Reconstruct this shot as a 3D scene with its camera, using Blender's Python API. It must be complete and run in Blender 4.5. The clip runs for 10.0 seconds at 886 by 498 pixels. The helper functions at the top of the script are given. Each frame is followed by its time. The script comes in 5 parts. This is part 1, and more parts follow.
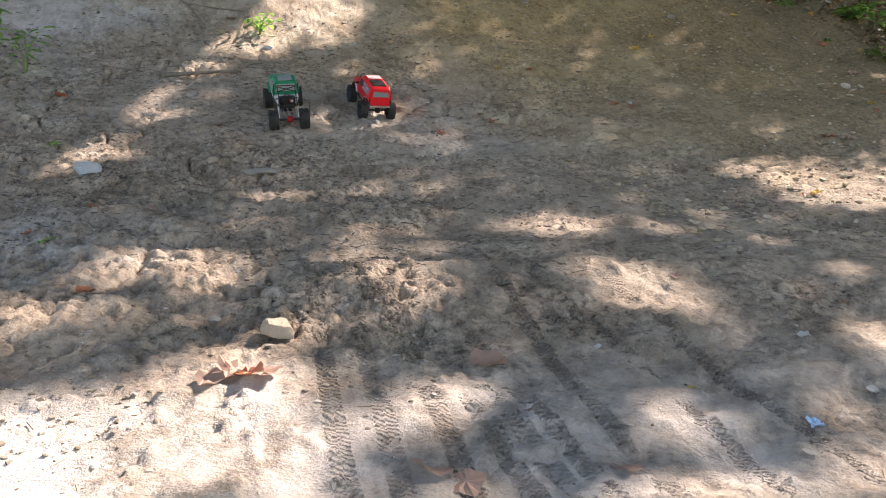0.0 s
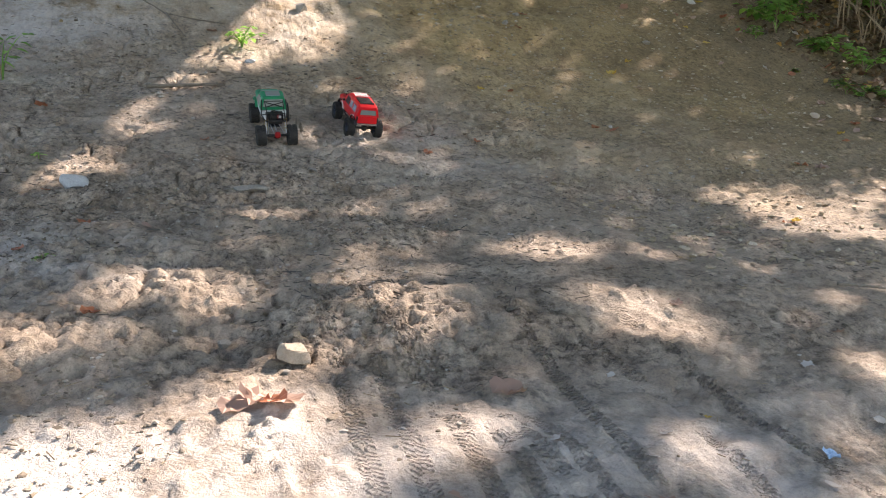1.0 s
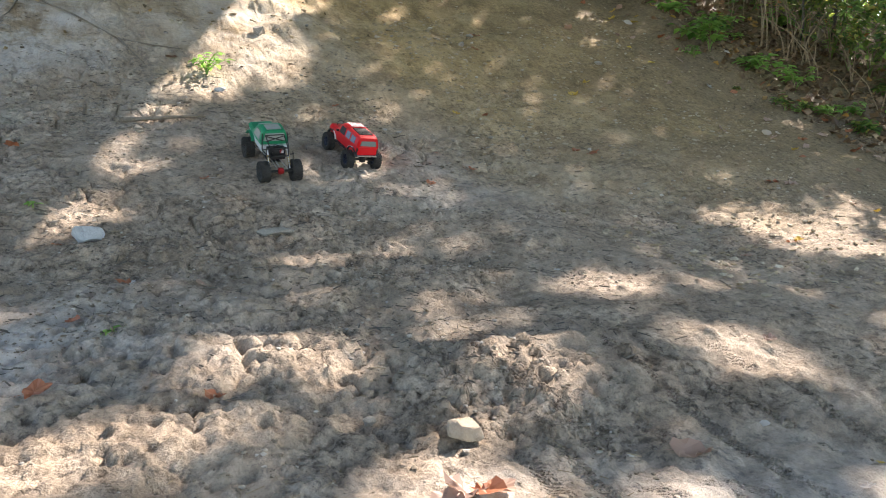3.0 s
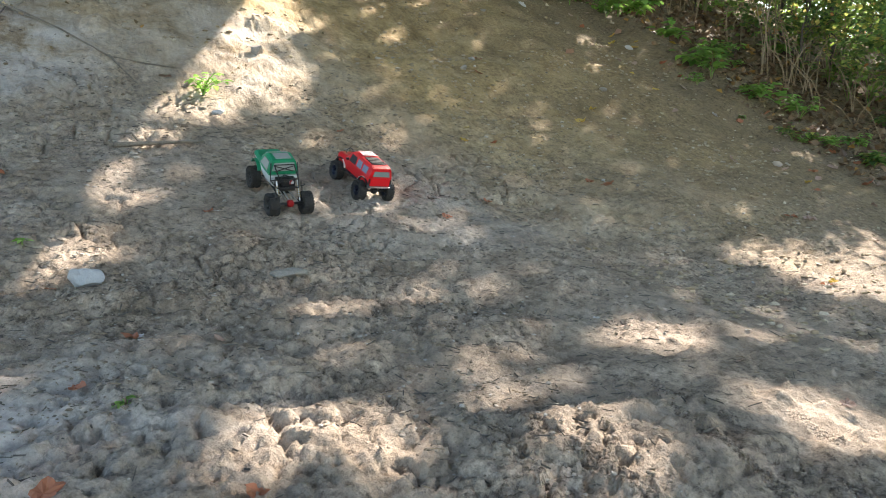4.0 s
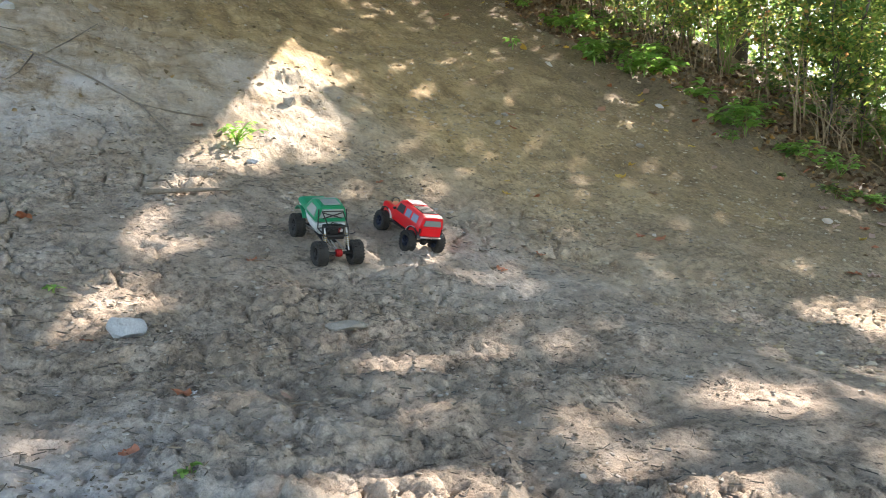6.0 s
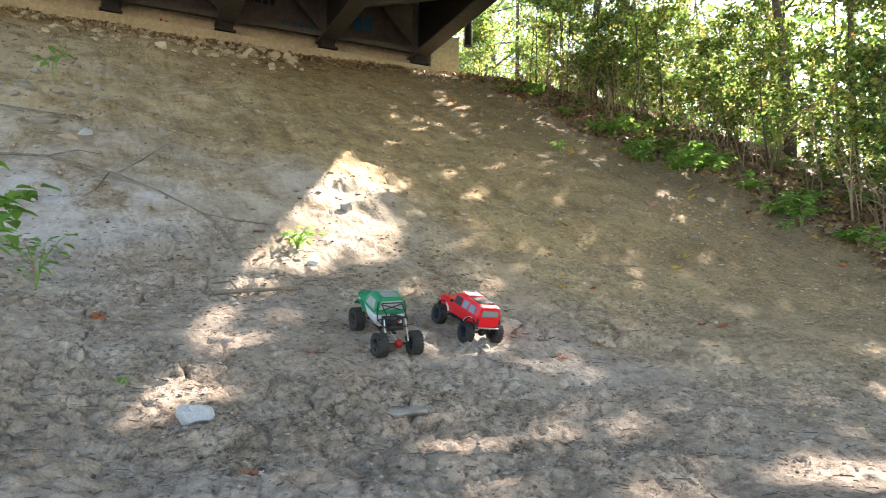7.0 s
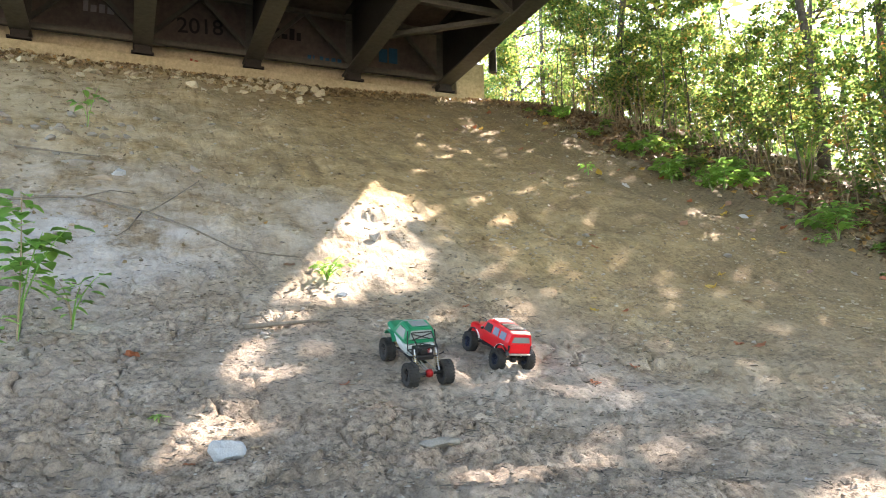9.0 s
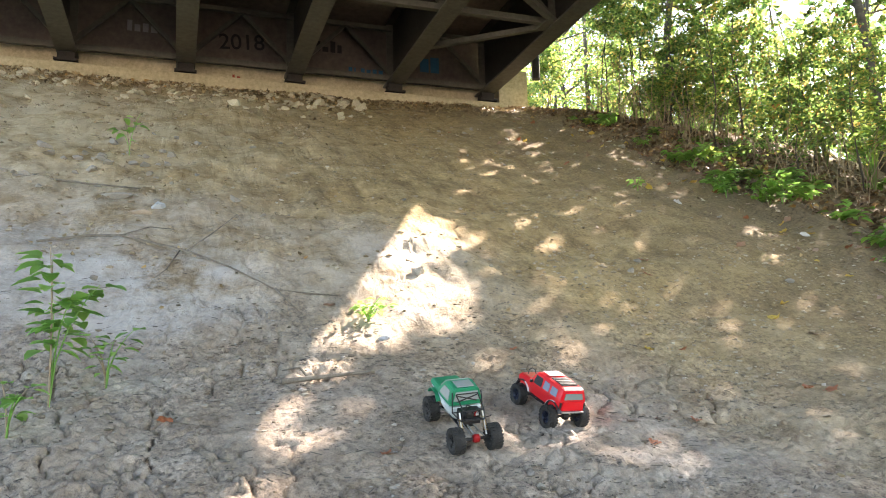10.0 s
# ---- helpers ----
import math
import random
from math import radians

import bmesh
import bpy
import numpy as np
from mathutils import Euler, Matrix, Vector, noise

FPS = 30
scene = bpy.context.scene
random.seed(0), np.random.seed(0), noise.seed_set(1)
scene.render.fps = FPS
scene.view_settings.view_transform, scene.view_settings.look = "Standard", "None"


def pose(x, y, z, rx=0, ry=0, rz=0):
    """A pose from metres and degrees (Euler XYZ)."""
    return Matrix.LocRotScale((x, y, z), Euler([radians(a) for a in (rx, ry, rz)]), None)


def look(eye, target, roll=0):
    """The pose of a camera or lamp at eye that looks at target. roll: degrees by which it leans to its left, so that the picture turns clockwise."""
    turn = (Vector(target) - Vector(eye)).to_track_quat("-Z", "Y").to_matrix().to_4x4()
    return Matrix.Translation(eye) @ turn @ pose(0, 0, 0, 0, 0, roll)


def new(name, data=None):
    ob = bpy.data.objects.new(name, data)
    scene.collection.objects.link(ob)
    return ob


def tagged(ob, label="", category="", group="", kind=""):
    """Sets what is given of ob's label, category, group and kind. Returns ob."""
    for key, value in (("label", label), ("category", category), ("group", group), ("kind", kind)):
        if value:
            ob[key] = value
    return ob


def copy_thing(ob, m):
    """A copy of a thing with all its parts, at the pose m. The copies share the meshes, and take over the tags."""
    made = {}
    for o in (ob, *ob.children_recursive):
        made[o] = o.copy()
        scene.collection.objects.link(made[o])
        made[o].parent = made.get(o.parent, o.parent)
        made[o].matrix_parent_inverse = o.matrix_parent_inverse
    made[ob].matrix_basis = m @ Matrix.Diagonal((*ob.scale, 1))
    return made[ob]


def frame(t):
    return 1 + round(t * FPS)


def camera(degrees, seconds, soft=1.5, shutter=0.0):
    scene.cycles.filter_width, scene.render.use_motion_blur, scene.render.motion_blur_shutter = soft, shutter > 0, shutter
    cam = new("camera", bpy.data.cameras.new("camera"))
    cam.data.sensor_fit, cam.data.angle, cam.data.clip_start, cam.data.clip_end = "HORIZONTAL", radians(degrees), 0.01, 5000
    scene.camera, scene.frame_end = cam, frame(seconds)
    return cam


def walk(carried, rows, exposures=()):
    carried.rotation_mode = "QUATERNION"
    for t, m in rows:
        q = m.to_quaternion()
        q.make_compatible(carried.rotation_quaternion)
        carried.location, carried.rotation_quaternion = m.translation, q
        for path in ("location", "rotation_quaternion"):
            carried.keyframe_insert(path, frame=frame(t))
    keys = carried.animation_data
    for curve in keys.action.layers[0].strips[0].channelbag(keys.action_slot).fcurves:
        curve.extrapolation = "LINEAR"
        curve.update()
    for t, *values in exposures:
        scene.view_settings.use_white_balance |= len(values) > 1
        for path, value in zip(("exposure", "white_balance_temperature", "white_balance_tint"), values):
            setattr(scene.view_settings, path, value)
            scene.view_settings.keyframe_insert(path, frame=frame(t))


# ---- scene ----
cam = camera(59.1, 10.0, soft=1.0)
METRES, EYE, TILT, LEAN, TURN = 2.8, 1.1, -10.0, -1.25, -15.47
ROWS = [
    (0.0, 0.0, 0.0, 0.0, -0.0, -0.0, -0.0),
    (0.5, -0.0389, 0.0144, 0.0088, -1.23, 0.48, -0.42),
    (1.0, -0.0701, 0.0035, 0.0134, -3.14, 1.06, -1.01),
    (1.5, -0.1406, 0.002, 0.0265, -5.59, 1.64, -0.4),
    (2.0, -0.2195, 0.0454, 0.0313, -7.11, 1.91, 1.37),
    (3.5, -0.4058, 0.1442, 0.0978, -12.91, 2.12, 1.14),
    (4.0, -0.4346, 0.2284, 0.1253, -13.37, 3.0, 1.17),
    (4.5, -0.4668, 0.282, 0.1476, -13.85, 3.25, 2.14),
    (5.0, -0.5012, 0.3262, 0.1672, -16.02, 3.34, 1.9),
    (6.5, -0.5207, 0.3936, 0.0672, -11.14, 12.31, 1.13),
    (7.0, -0.5262, 0.3788, 0.0561, -9.03, 16.45, 2.26),
    (7.5, -0.5258, 0.3793, 0.056, -7.01, 18.34, 2.82),
    (8.0, -0.525, 0.3757, 0.0564, -6.56, 19.31, 2.98),
    (8.5, -0.5218, 0.374, 0.0553, -6.43, 19.34, 3.3),
    (9.0, -0.5163, 0.379, 0.06, -6.19, 18.49, 3.38),
    (9.5, -0.5076, 0.4037, 0.1318, -5.16, 17.93, 2.76),
    (10.0, -0.5037, 0.434, 0.1872, -2.84, 18.66, 3.1),
]
walk(cam, [(t, pose(0, 0, EYE, TILT, LEAN, TURN) @ pose(METRES * x, METRES * y, METRES * z, 90 + pitch, roll, yaw)) for t, x, y, z, yaw, pitch, roll in ROWS],
     exposures=[(0.0, 1.68, 7250, 15), (2.0, 1.80, 7200, 13), (4.5, 2.06, 7050, 7), (6.5, 2.30, 7200, 11), (8.0, 2.58, 7350, 13), (10.0, 2.70, 7350, 13)])

# ---- light: sun from beyond the wood, past the bridge's edge; clear sky ----
TO_SUN = Vector((0.66, 0.36, 0.67)).normalized()
SUN_EL = math.asin(TO_SUN.z)
world = bpy.data.worlds.new("sky")
scene.world = world
world.use_nodes = True
wn = world.node_tree
sky = wn.nodes.new("ShaderNodeTexSky")
sky.sky_type, sky.sun_disc = "NISHITA", False
sky.sun_elevation, sky.sun_rotation = SUN_EL, math.atan2(TO_SUN.x, TO_SUN.y)
wn.links.new(sky.outputs[0], wn.nodes["Background"].inputs[0])
wn.nodes["Background"].inputs[1].default_value = 0.15
sun = new("sun", bpy.data.lights.new("sun", "SUN"))
sun.data.energy, sun.data.angle, sun.data.color = 5.0, radians(0.53), (1.0, 0.925, 0.905)
sun.matrix_world = look(TO_SUN * 50, (0, 0, 0))

# ---- materials ----


def material(name, colour, rough=0.85, metal=0.0):
    m = bpy.data.materials.new(name)
    m.use_nodes = True
    b = m.node_tree.nodes["Principled BSDF"]
    b.inputs["Base Color"].default_value = (*colour, 1)
    b.inputs["Roughness"].default_value, b.inputs["Metallic"].default_value = rough, metal
    return m, m.node_tree, b


def node(tree, kind, **values):
    n = tree.nodes.new(kind)
    for key, value in values.items():
        n.inputs[key.replace("_", " ")].default_value = value
    return n


def ramp(tree, fac, stops):
    n = tree.nodes.new("ShaderNodeValToRGB")
    while len(n.color_ramp.elements) < len(stops):
        n.color_ramp.elements.new(0.5)
    for e, (p, c) in zip(n.color_ramp.elements, stops):
        e.position, e.color = p, (*c, 1)
    tree.links.new(fac, n.inputs[0])
    return n.outputs[0]


def noise_at(tree, scale, detail=4, rough=0.6, vector=None):
    n = node(tree, "ShaderNodeTexNoise", Scale=scale, Detail=detail, Roughness=rough)
    tree.links.new(vector or coords(tree), n.inputs["Vector"])
    return n.outputs[0]


def coords(tree):
    n = tree.nodes.get("place") or tree.nodes.new("ShaderNodeTexCoord")
    n.name = "place"
    return n.outputs["Object"]


def mixed(tree, fac, a, b, blend="MIX"):
    n = tree.nodes.new("ShaderNodeMix")
    n.data_type, n.blend_type = "RGBA", blend
    for value, socket in ((fac, n.inputs[0]), (a, n.inputs[6]), (b, n.inputs[7])):
        if isinstance(value, (int, float)):
            socket.default_value = value
        elif isinstance(value, tuple):
            socket.default_value = (*value, 1)
        else:
            tree.links.new(value, socket)
    return n.outputs[2]


def bump(tree, b, height, strength, distance):
    n = node(tree, "ShaderNodeBump", Strength=strength, Distance=distance)
    tree.links.new(height, n.inputs["Height"])
    tree.links.new(n.outputs[0], b.inputs["Normal"])


def grained(name, dark, light, scale, rough=0.85, metal=0.0, relief=0.3, depth=0.003, fine=8.0):
    """A surface with two scales of variation and a fine relief."""
    m, t, b = material(name, light, rough, metal)
    coarse, small = noise_at(t, scale), noise_at(t, scale * fine, 5, 0.7)
    c = ramp(t, coarse, [(0.3, dark), (0.7, light)])
    c = mixed(t, 0.35, c, ramp(t, small, [(0.3, tuple(v * 0.5 for v in dark)), (0.7, tuple(min(1, v * 1.25) for v in light))]))
    t.links.new(c, b.inputs["Base Color"])
    bump(t, b, small, relief, depth)
    return m


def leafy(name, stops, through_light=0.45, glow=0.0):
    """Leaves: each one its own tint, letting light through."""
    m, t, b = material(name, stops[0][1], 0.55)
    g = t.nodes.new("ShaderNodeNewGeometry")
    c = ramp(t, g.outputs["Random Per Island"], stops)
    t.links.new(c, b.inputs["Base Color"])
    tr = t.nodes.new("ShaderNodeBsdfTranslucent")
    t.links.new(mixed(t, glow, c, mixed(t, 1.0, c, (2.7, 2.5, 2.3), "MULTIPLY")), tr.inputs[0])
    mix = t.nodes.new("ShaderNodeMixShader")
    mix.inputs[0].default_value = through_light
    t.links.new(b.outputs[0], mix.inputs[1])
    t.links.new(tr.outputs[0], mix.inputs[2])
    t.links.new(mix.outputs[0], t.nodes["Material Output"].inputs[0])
    return m


TRACKS = [(0.27, 3.3), (0.36, 2.7), (0.47, 3.3), (0.58, 3.0), (0.69, 2.7), (0.82, 2.6), (0.98, 3.4), (1.19, 3.4), (1.52, 2.9)]


def soil():
    m, t, b = material("soil", (0.3, 0.25, 0.18), 0.95)
    sep = t.nodes.new("ShaderNodeSeparateXYZ")
    t.links.new(coords(t), sep.inputs[0])
    big, mid, fine = noise_at(t, 0.55, 5, 0.6), noise_at(t, 3.2, 8, 0.72), noise_at(t, 26.0, 6, 0.75)
    grey = ramp(t, mid, [(0.36, (0.245, 0.192, 0.142)), (0.46, (0.315, 0.25, 0.188)), (0.55, (0.365, 0.295, 0.226)), (0.66, (0.43, 0.355, 0.28))])
    tan = ramp(t, mid, [(0.36, (0.29, 0.205, 0.10)), (0.46, (0.37, 0.268, 0.132)), (0.55, (0.435, 0.32, 0.165)), (0.66, (0.52, 0.395, 0.22))])
    # up the bank the clay turns to ochre earth
    up = t.nodes.new("ShaderNodeMapRange")
    up.inputs[1].default_value, up.inputs[2].default_value = 6.2, 9.8
    wob = t.nodes.new("ShaderNodeMath")
    wob.operation = "MULTIPLY_ADD"
    wob.inputs[1].default_value = 5.0
    t.links.new(big, wob.inputs[0])
    t.links.new(sep.outputs[1], wob.inputs[2])
    sub = t.nodes.new("ShaderNodeMath")
    sub.operation = "SUBTRACT"
    sub.inputs[1].default_value = 2.5
    t.links.new(wob.outputs[0], sub.inputs[0])
    side = t.nodes.new("ShaderNodeMath")
    side.operation = "MULTIPLY_ADD"
    side.inputs[1].default_value = 0.6
    t.links.new(sep.outputs[0], side.inputs[0])
    t.links.new(sub.outputs[0], side.inputs[2])
    t.links.new(side.outputs[0], up.inputs[0])
    broad = ramp(t, noise_at(t, 0.9, 6, 0.68), [(0.36, (0.55, 0.50, 0.42)), (0.48, (0.9, 0.88, 0.84)), (0.6, (1.2, 1.18, 1.12))])
    tan = mixed(t, 0.5, tan, broad, "MULTIPLY")
    c = mixed(t, up.outputs[0], grey, tan)
    speck = ramp(t, fine, [(0.39, (0.14, 0.125, 0.11)), (0.455, (0.78, 0.77, 0.76)), (0.52, (1, 1, 1)), (0.6, (1.38, 1.36, 1.33))])
    calm = node(t, "ShaderNodeMath")
    calm.operation, calm.inputs[0].default_value, calm.inputs[1].default_value = "MULTIPLY_ADD", 0.0, -0.38
    t.links.new(up.outputs[0], calm.inputs[0])
    calm.inputs[2].default_value = 0.78
    # crumbly patches between smooth trodden ones
    crumbly = ramp(t, noise_at(t, 1.9, 5, 0.65), [(0.42, (0.3, 0.3, 0.3)), (0.56, (1, 1, 1))])
    c = mixed(t, mixed(t, 1.0, crumbly, calm.outputs[0], "MULTIPLY"), c, speck, "MULTIPLY")
    # flakes of dried crust, each its own tone
    bent = mixed(t, 0.10, coords(t), node(t, "ShaderNodeTexNoise", Scale=6.0, Detail=4).outputs[1])
    for size, share in ((9.0, 0.35), (24.0, 0.45)):
        flake = node(t, "ShaderNodeTexVoronoi", Scale=size)
        t.links.new(bent, flake.inputs["Vector"])
        tone = t.nodes.new("ShaderNodeSeparateColor")
        t.links.new(flake.outputs["Color"], tone.inputs[0])
        patchy = ramp(t, noise_at(t, size * 0.22, 4, 0.6), [(0.42, (0, 0, 0)), (0.56, (share, share, share))])
        c = mixed(t, patchy, c, mixed(t, 1.0, c, ramp(t, tone.outputs[0], [(0.0, (0.55, 0.53, 0.5)), (0.3, (0.85, 0.84, 0.83)), (0.7, (1.05, 1.05, 1.05)), (1.0, (1.4, 1.38, 1.35))]), "MULTIPLY"))
    # streaks washed down the slope
    lay = t.nodes.new("ShaderNodeMapping")
    lay.inputs["Scale"].default_value, lay.inputs["Rotation"].default_value = (4.5, 0.8, 0.8), (0, 0, 0.35)
    t.links.new(coords(t), lay.inputs["Vector"])
    wash = node(t, "ShaderNodeTexNoise", Scale=1.0, Detail=6, Roughness=0.7)
    t.links.new(lay.outputs[0], wash.inputs["Vector"])
    streak = ramp(t, wash.outputs[0], [(0.36, (0.42, 0.375, 0.31)), (0.48, (0.95, 0.94, 0.92)), (0.62, (1.22, 1.2, 1.15))])
    c = mixed(t, mixed(t, 1.0, up.outputs[0], (0.42, 0.42, 0.42), "MULTIPLY"), c, mixed(t, 1.0, c, streak, "MULTIPLY"))
    grit = ramp(t, noise_at(t, 120.0, 3, 0.8), [(0.39, (0.25, 0.235, 0.22)), (0.46, (1, 1, 1)), (0.6, (1.35, 1.33, 1.3))])
    c = mixed(t, 0.3, c, grit, "MULTIPLY")
    humus = t.nodes.new("ShaderNodeMapRange")
    humus.inputs[1].default_value, humus.inputs[2].default_value = 2.6, 6.9
    shift = node(t, "ShaderNodeMath")
    shift.operation, shift.inputs[1].default_value = "MULTIPLY_ADD", 5.0
    t.links.new(noise_at(t, 0.8, 5, 0.7), shift.inputs[0])
    t.links.new(sep.outputs[0], shift.inputs[2])
    less = node(t, "ShaderNodeMath")
    less.operation, less.inputs[1].default_value = "SUBTRACT", 2.5
    t.links.new(shift.outputs[0], less.inputs[0])
    t.links.new(less.outputs[0], humus.inputs[0])
    c = mixed(t, humus.outputs[0], c, mixed(t, 0.8, c, mixed(t, 1.0, speck, (0.13, 0.095, 0.06), "MULTIPLY")))
    # pale dried silt under the bridge; most spots also paint in extra light
    def reach(cx, cy, rx, ry):
        g = t.nodes.new("ShaderNodeMapping")
        g.inputs["Location"].default_value, g.inputs["Scale"].default_value = (-cx / rx, -cy / ry, 0), (1 / rx, 1 / ry, 0)
        t.links.new(coords(t), g.inputs["Vector"])
        sph = t.nodes.new("ShaderNodeTexGradient")
        sph.gradient_type = "SPHERICAL"
        t.links.new(g.outputs[0], sph.inputs[0])
        return sph.outputs[1]
    silt_and_light = noise_at(t, 1.6, 7, 0.72)
    for cx, cy, rx, ry, top in ((-2.2, 8.3, 3.4, 3.6, 0.42), (-1.2, 7.8, 1.0, 0.9, 0.8), (1.6, 5.6, 1.6, 1.0, 0.25), (1.2, 1.5, 1.5, 0.9, 0.45), (0.9, 8.3, 1.3, 1.5, 0.35), (-2.5, 13.5, 4.5, 4.5, 0.9), (-2.5, 17.0, 5.5, 3.0, 1.3), (-0.9, 3.4, 0.8, 0.7, 0.5), (-0.3, 1.7, 1.3, 0.8, 0.7)):
        amount = node(t, "ShaderNodeMath")
        amount.operation = "MULTIPLY"
        t.links.new(reach(cx, cy, rx, ry), amount.inputs[0])
        t.links.new(ramp(t, silt_and_light, [(0.36, (0, 0, 0)), (0.62, (2.2 * top, 2.2 * top, 2.2 * top))]), amount.inputs[1])
        amount.use_clamp = True
        c = mixed(t, amount.outputs[0], c, mixed(t, 0.75, c, (0.62, 0.59, 0.55) if cy < 12 else (0.60, 0.50, 0.33)))
    t.links.new(c, b.inputs["Base Color"])
    h = mixed(t, 0.45, fine, noise_at(t, 70.0, 4, 0.7))

    def calc(kind, a, b_=0.0, c_=0.0):
        n = node(t, "ShaderNodeMath")
        n.operation = kind
        for value, socket in zip((a, b_, c_), n.inputs):
            if isinstance(value, (int, float)):
                socket.default_value = value
            else:
                t.links.new(value, socket)
        return n.outputs[0]
    # fine cross lugs pressed by the model cars' tyres
    tread, (px, py) = 0.0, (sep.outputs[0], sep.outputs[1])
    for cx, end in TRACKS:
        way = calc("MULTIPLY", calc("SINE", calc("MULTIPLY_ADD", py, 1.7, cx * 9)), 0.05)
        line = calc("ADD", calc("MULTIPLY_ADD", py, -0.02, cx + 0.05), way)
        off = calc("ABSOLUTE", calc("SUBTRACT", px, line))
        band = calc("MINIMUM", calc("MAXIMUM", calc("MULTIPLY_ADD", off, -120.0, 4.0), 0.0), 1.0)
        reach_ = calc("MINIMUM", calc("MAXIMUM", calc("MULTIPLY_ADD", py, -2.0, 2.0 * end), 0.0), 1.0)
        lug = calc("MULTIPLY", calc("SINE", calc("MULTIPLY", py, 330.0)), calc("SINE", calc("MULTIPLY", off, 210.0)))
        tread = calc("ADD", tread, calc("MULTIPLY", calc("MULTIPLY", band, reach_), lug))
    worn = calc("MULTIPLY", tread, calc("GREATER_THAN", noise_at(t, 2.6, 4), 0.44))
    first = node(t, "ShaderNodeBump", Strength=0.9, Distance=0.014)
    t.links.new(worn, first.inputs["Height"])
    bump(t, b, h, 1.0, 0.022)
    t.links.new(first.outputs[0], b.inputs["Normal"].links[0].from_node.inputs["Normal"])
    return m


SOIL = soil()
CONCRETE = grained("concrete", (0.42, 0.37, 0.23), (0.66, 0.60, 0.42), 1.5, 0.9, 0, 0.3, 0.004)
# dirty concrete, darkened further to carry the shade under the bridge
SHADE_SOOT_CONCRETE = grained("stained_concrete", (0.10, 0.088, 0.075), (0.20, 0.17, 0.15), 0.8, 0.9, 0, 0.3, 0.004)
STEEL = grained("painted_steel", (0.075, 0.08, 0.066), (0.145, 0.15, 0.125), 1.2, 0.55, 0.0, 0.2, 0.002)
# the same painted steel, with the shade under the deck put into its colour
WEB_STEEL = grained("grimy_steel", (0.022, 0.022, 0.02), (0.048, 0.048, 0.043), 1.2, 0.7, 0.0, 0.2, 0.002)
DARK_STEEL = grained("dark_steel", (0.02, 0.02, 0.02), (0.05, 0.045, 0.04), 3.0, 0.7, 0.2)
BARK = grained("bark", (0.05, 0.042, 0.034), (0.16, 0.14, 0.115), 6.0, 0.95, 0, 0.8, 0.02, 5.0)
STEM = grained("dry_stem", (0.20, 0.14, 0.08), (0.40, 0.31, 0.20), 8.0, 0.9)
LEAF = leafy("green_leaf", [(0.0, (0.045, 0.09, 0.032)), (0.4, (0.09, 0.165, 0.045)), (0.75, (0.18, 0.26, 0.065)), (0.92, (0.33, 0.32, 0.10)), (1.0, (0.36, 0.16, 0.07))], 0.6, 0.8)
# greens of the low plants, raised to stand for skylight and sun on them
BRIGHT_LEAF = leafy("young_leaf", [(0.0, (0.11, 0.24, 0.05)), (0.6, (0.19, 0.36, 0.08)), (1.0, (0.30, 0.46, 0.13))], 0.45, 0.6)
DEAD_LEAF = leafy("dead_leaf", [(0.0, (0.09, 0.055, 0.03)), (0.5, (0.19, 0.12, 0.065)), (0.9, (0.30, 0.21, 0.13)), (1.0, (0.4, 0.22, 0.05))], 0.15)
CREST_LEAF = leafy("dusty_leaf", [(0.0, (0.16, 0.115, 0.06)), (0.5, (0.34, 0.26, 0.14)), (0.9, (0.50, 0.41, 0.25)), (1.0, (0.5, 0.3, 0.1))], 0.15)
STONE = grained("stone", (0.42, 0.37, 0.26), (0.72, 0.66, 0.50), 9.0, 0.9, 0, 0.5, 0.004)

# ---- mesh helpers ----


def mesh_object(name, verts, faces, mat, parent=None, label="", smooth=False):
    me = bpy.data.meshes.new(name)
    me.from_pydata([tuple(v) for v in verts], [], [tuple(int(i) for i in f) for f in faces])
    me.update()
    me.materials.append(mat)
    if smooth:
        me.polygons.foreach_set("use_smooth", [True] * len(me.polygons))
    ob = new(name, me)
    ob.parent = parent
    if label:
        ob["label"] = label
    return ob


def part(name, bm, mat, parent=None, label="", smooth=False):
    me = bpy.data.meshes.new(name)
    bmesh.ops.recalc_face_normals(bm, faces=bm.faces)
    bm.to_mesh(me)
    bm.free()
    me.materials.append(mat)
    if smooth:
        me.polygons.foreach_set("use_smooth", [True] * len(me.polygons))
    ob = new(name, me)
    ob.parent = parent
    if label:
        ob["label"] = label
    return ob


def thing(name, m, label, category, group="", kind=""):
    ob = new(name)
    ob.matrix_basis = m
    ob.empty_display_size = 0.05
    return tagged(ob, label, category, group, kind)


def box(size, at=(0, 0, 0), bevel=0.0, bm=None, turn=None):
    bm = bm or bmesh.new()
    m = Matrix.Translation(at) @ (turn or Matrix()) @ Matrix.Diagonal((*size, 1))
    made = bmesh.ops.create_cube(bm, size=1, matrix=m)
    if bevel:
        edges = {e for v in made["verts"] for e in v.link_edges}
        bmesh.ops.bevel(bm, geom=list(edges), offset=bevel, segments=2, affect="EDGES", profile=0.6)
    return bm


def beam(a, b, width, height, bm=None, bevel=0.0):
    a, b = Vector(a), Vector(b)
    d = b - a
    turn = d.to_track_quat("Y", "Z").to_matrix().to_4x4()
    return box((width, d.length, height), (a + b) / 2, bevel, bm, turn)


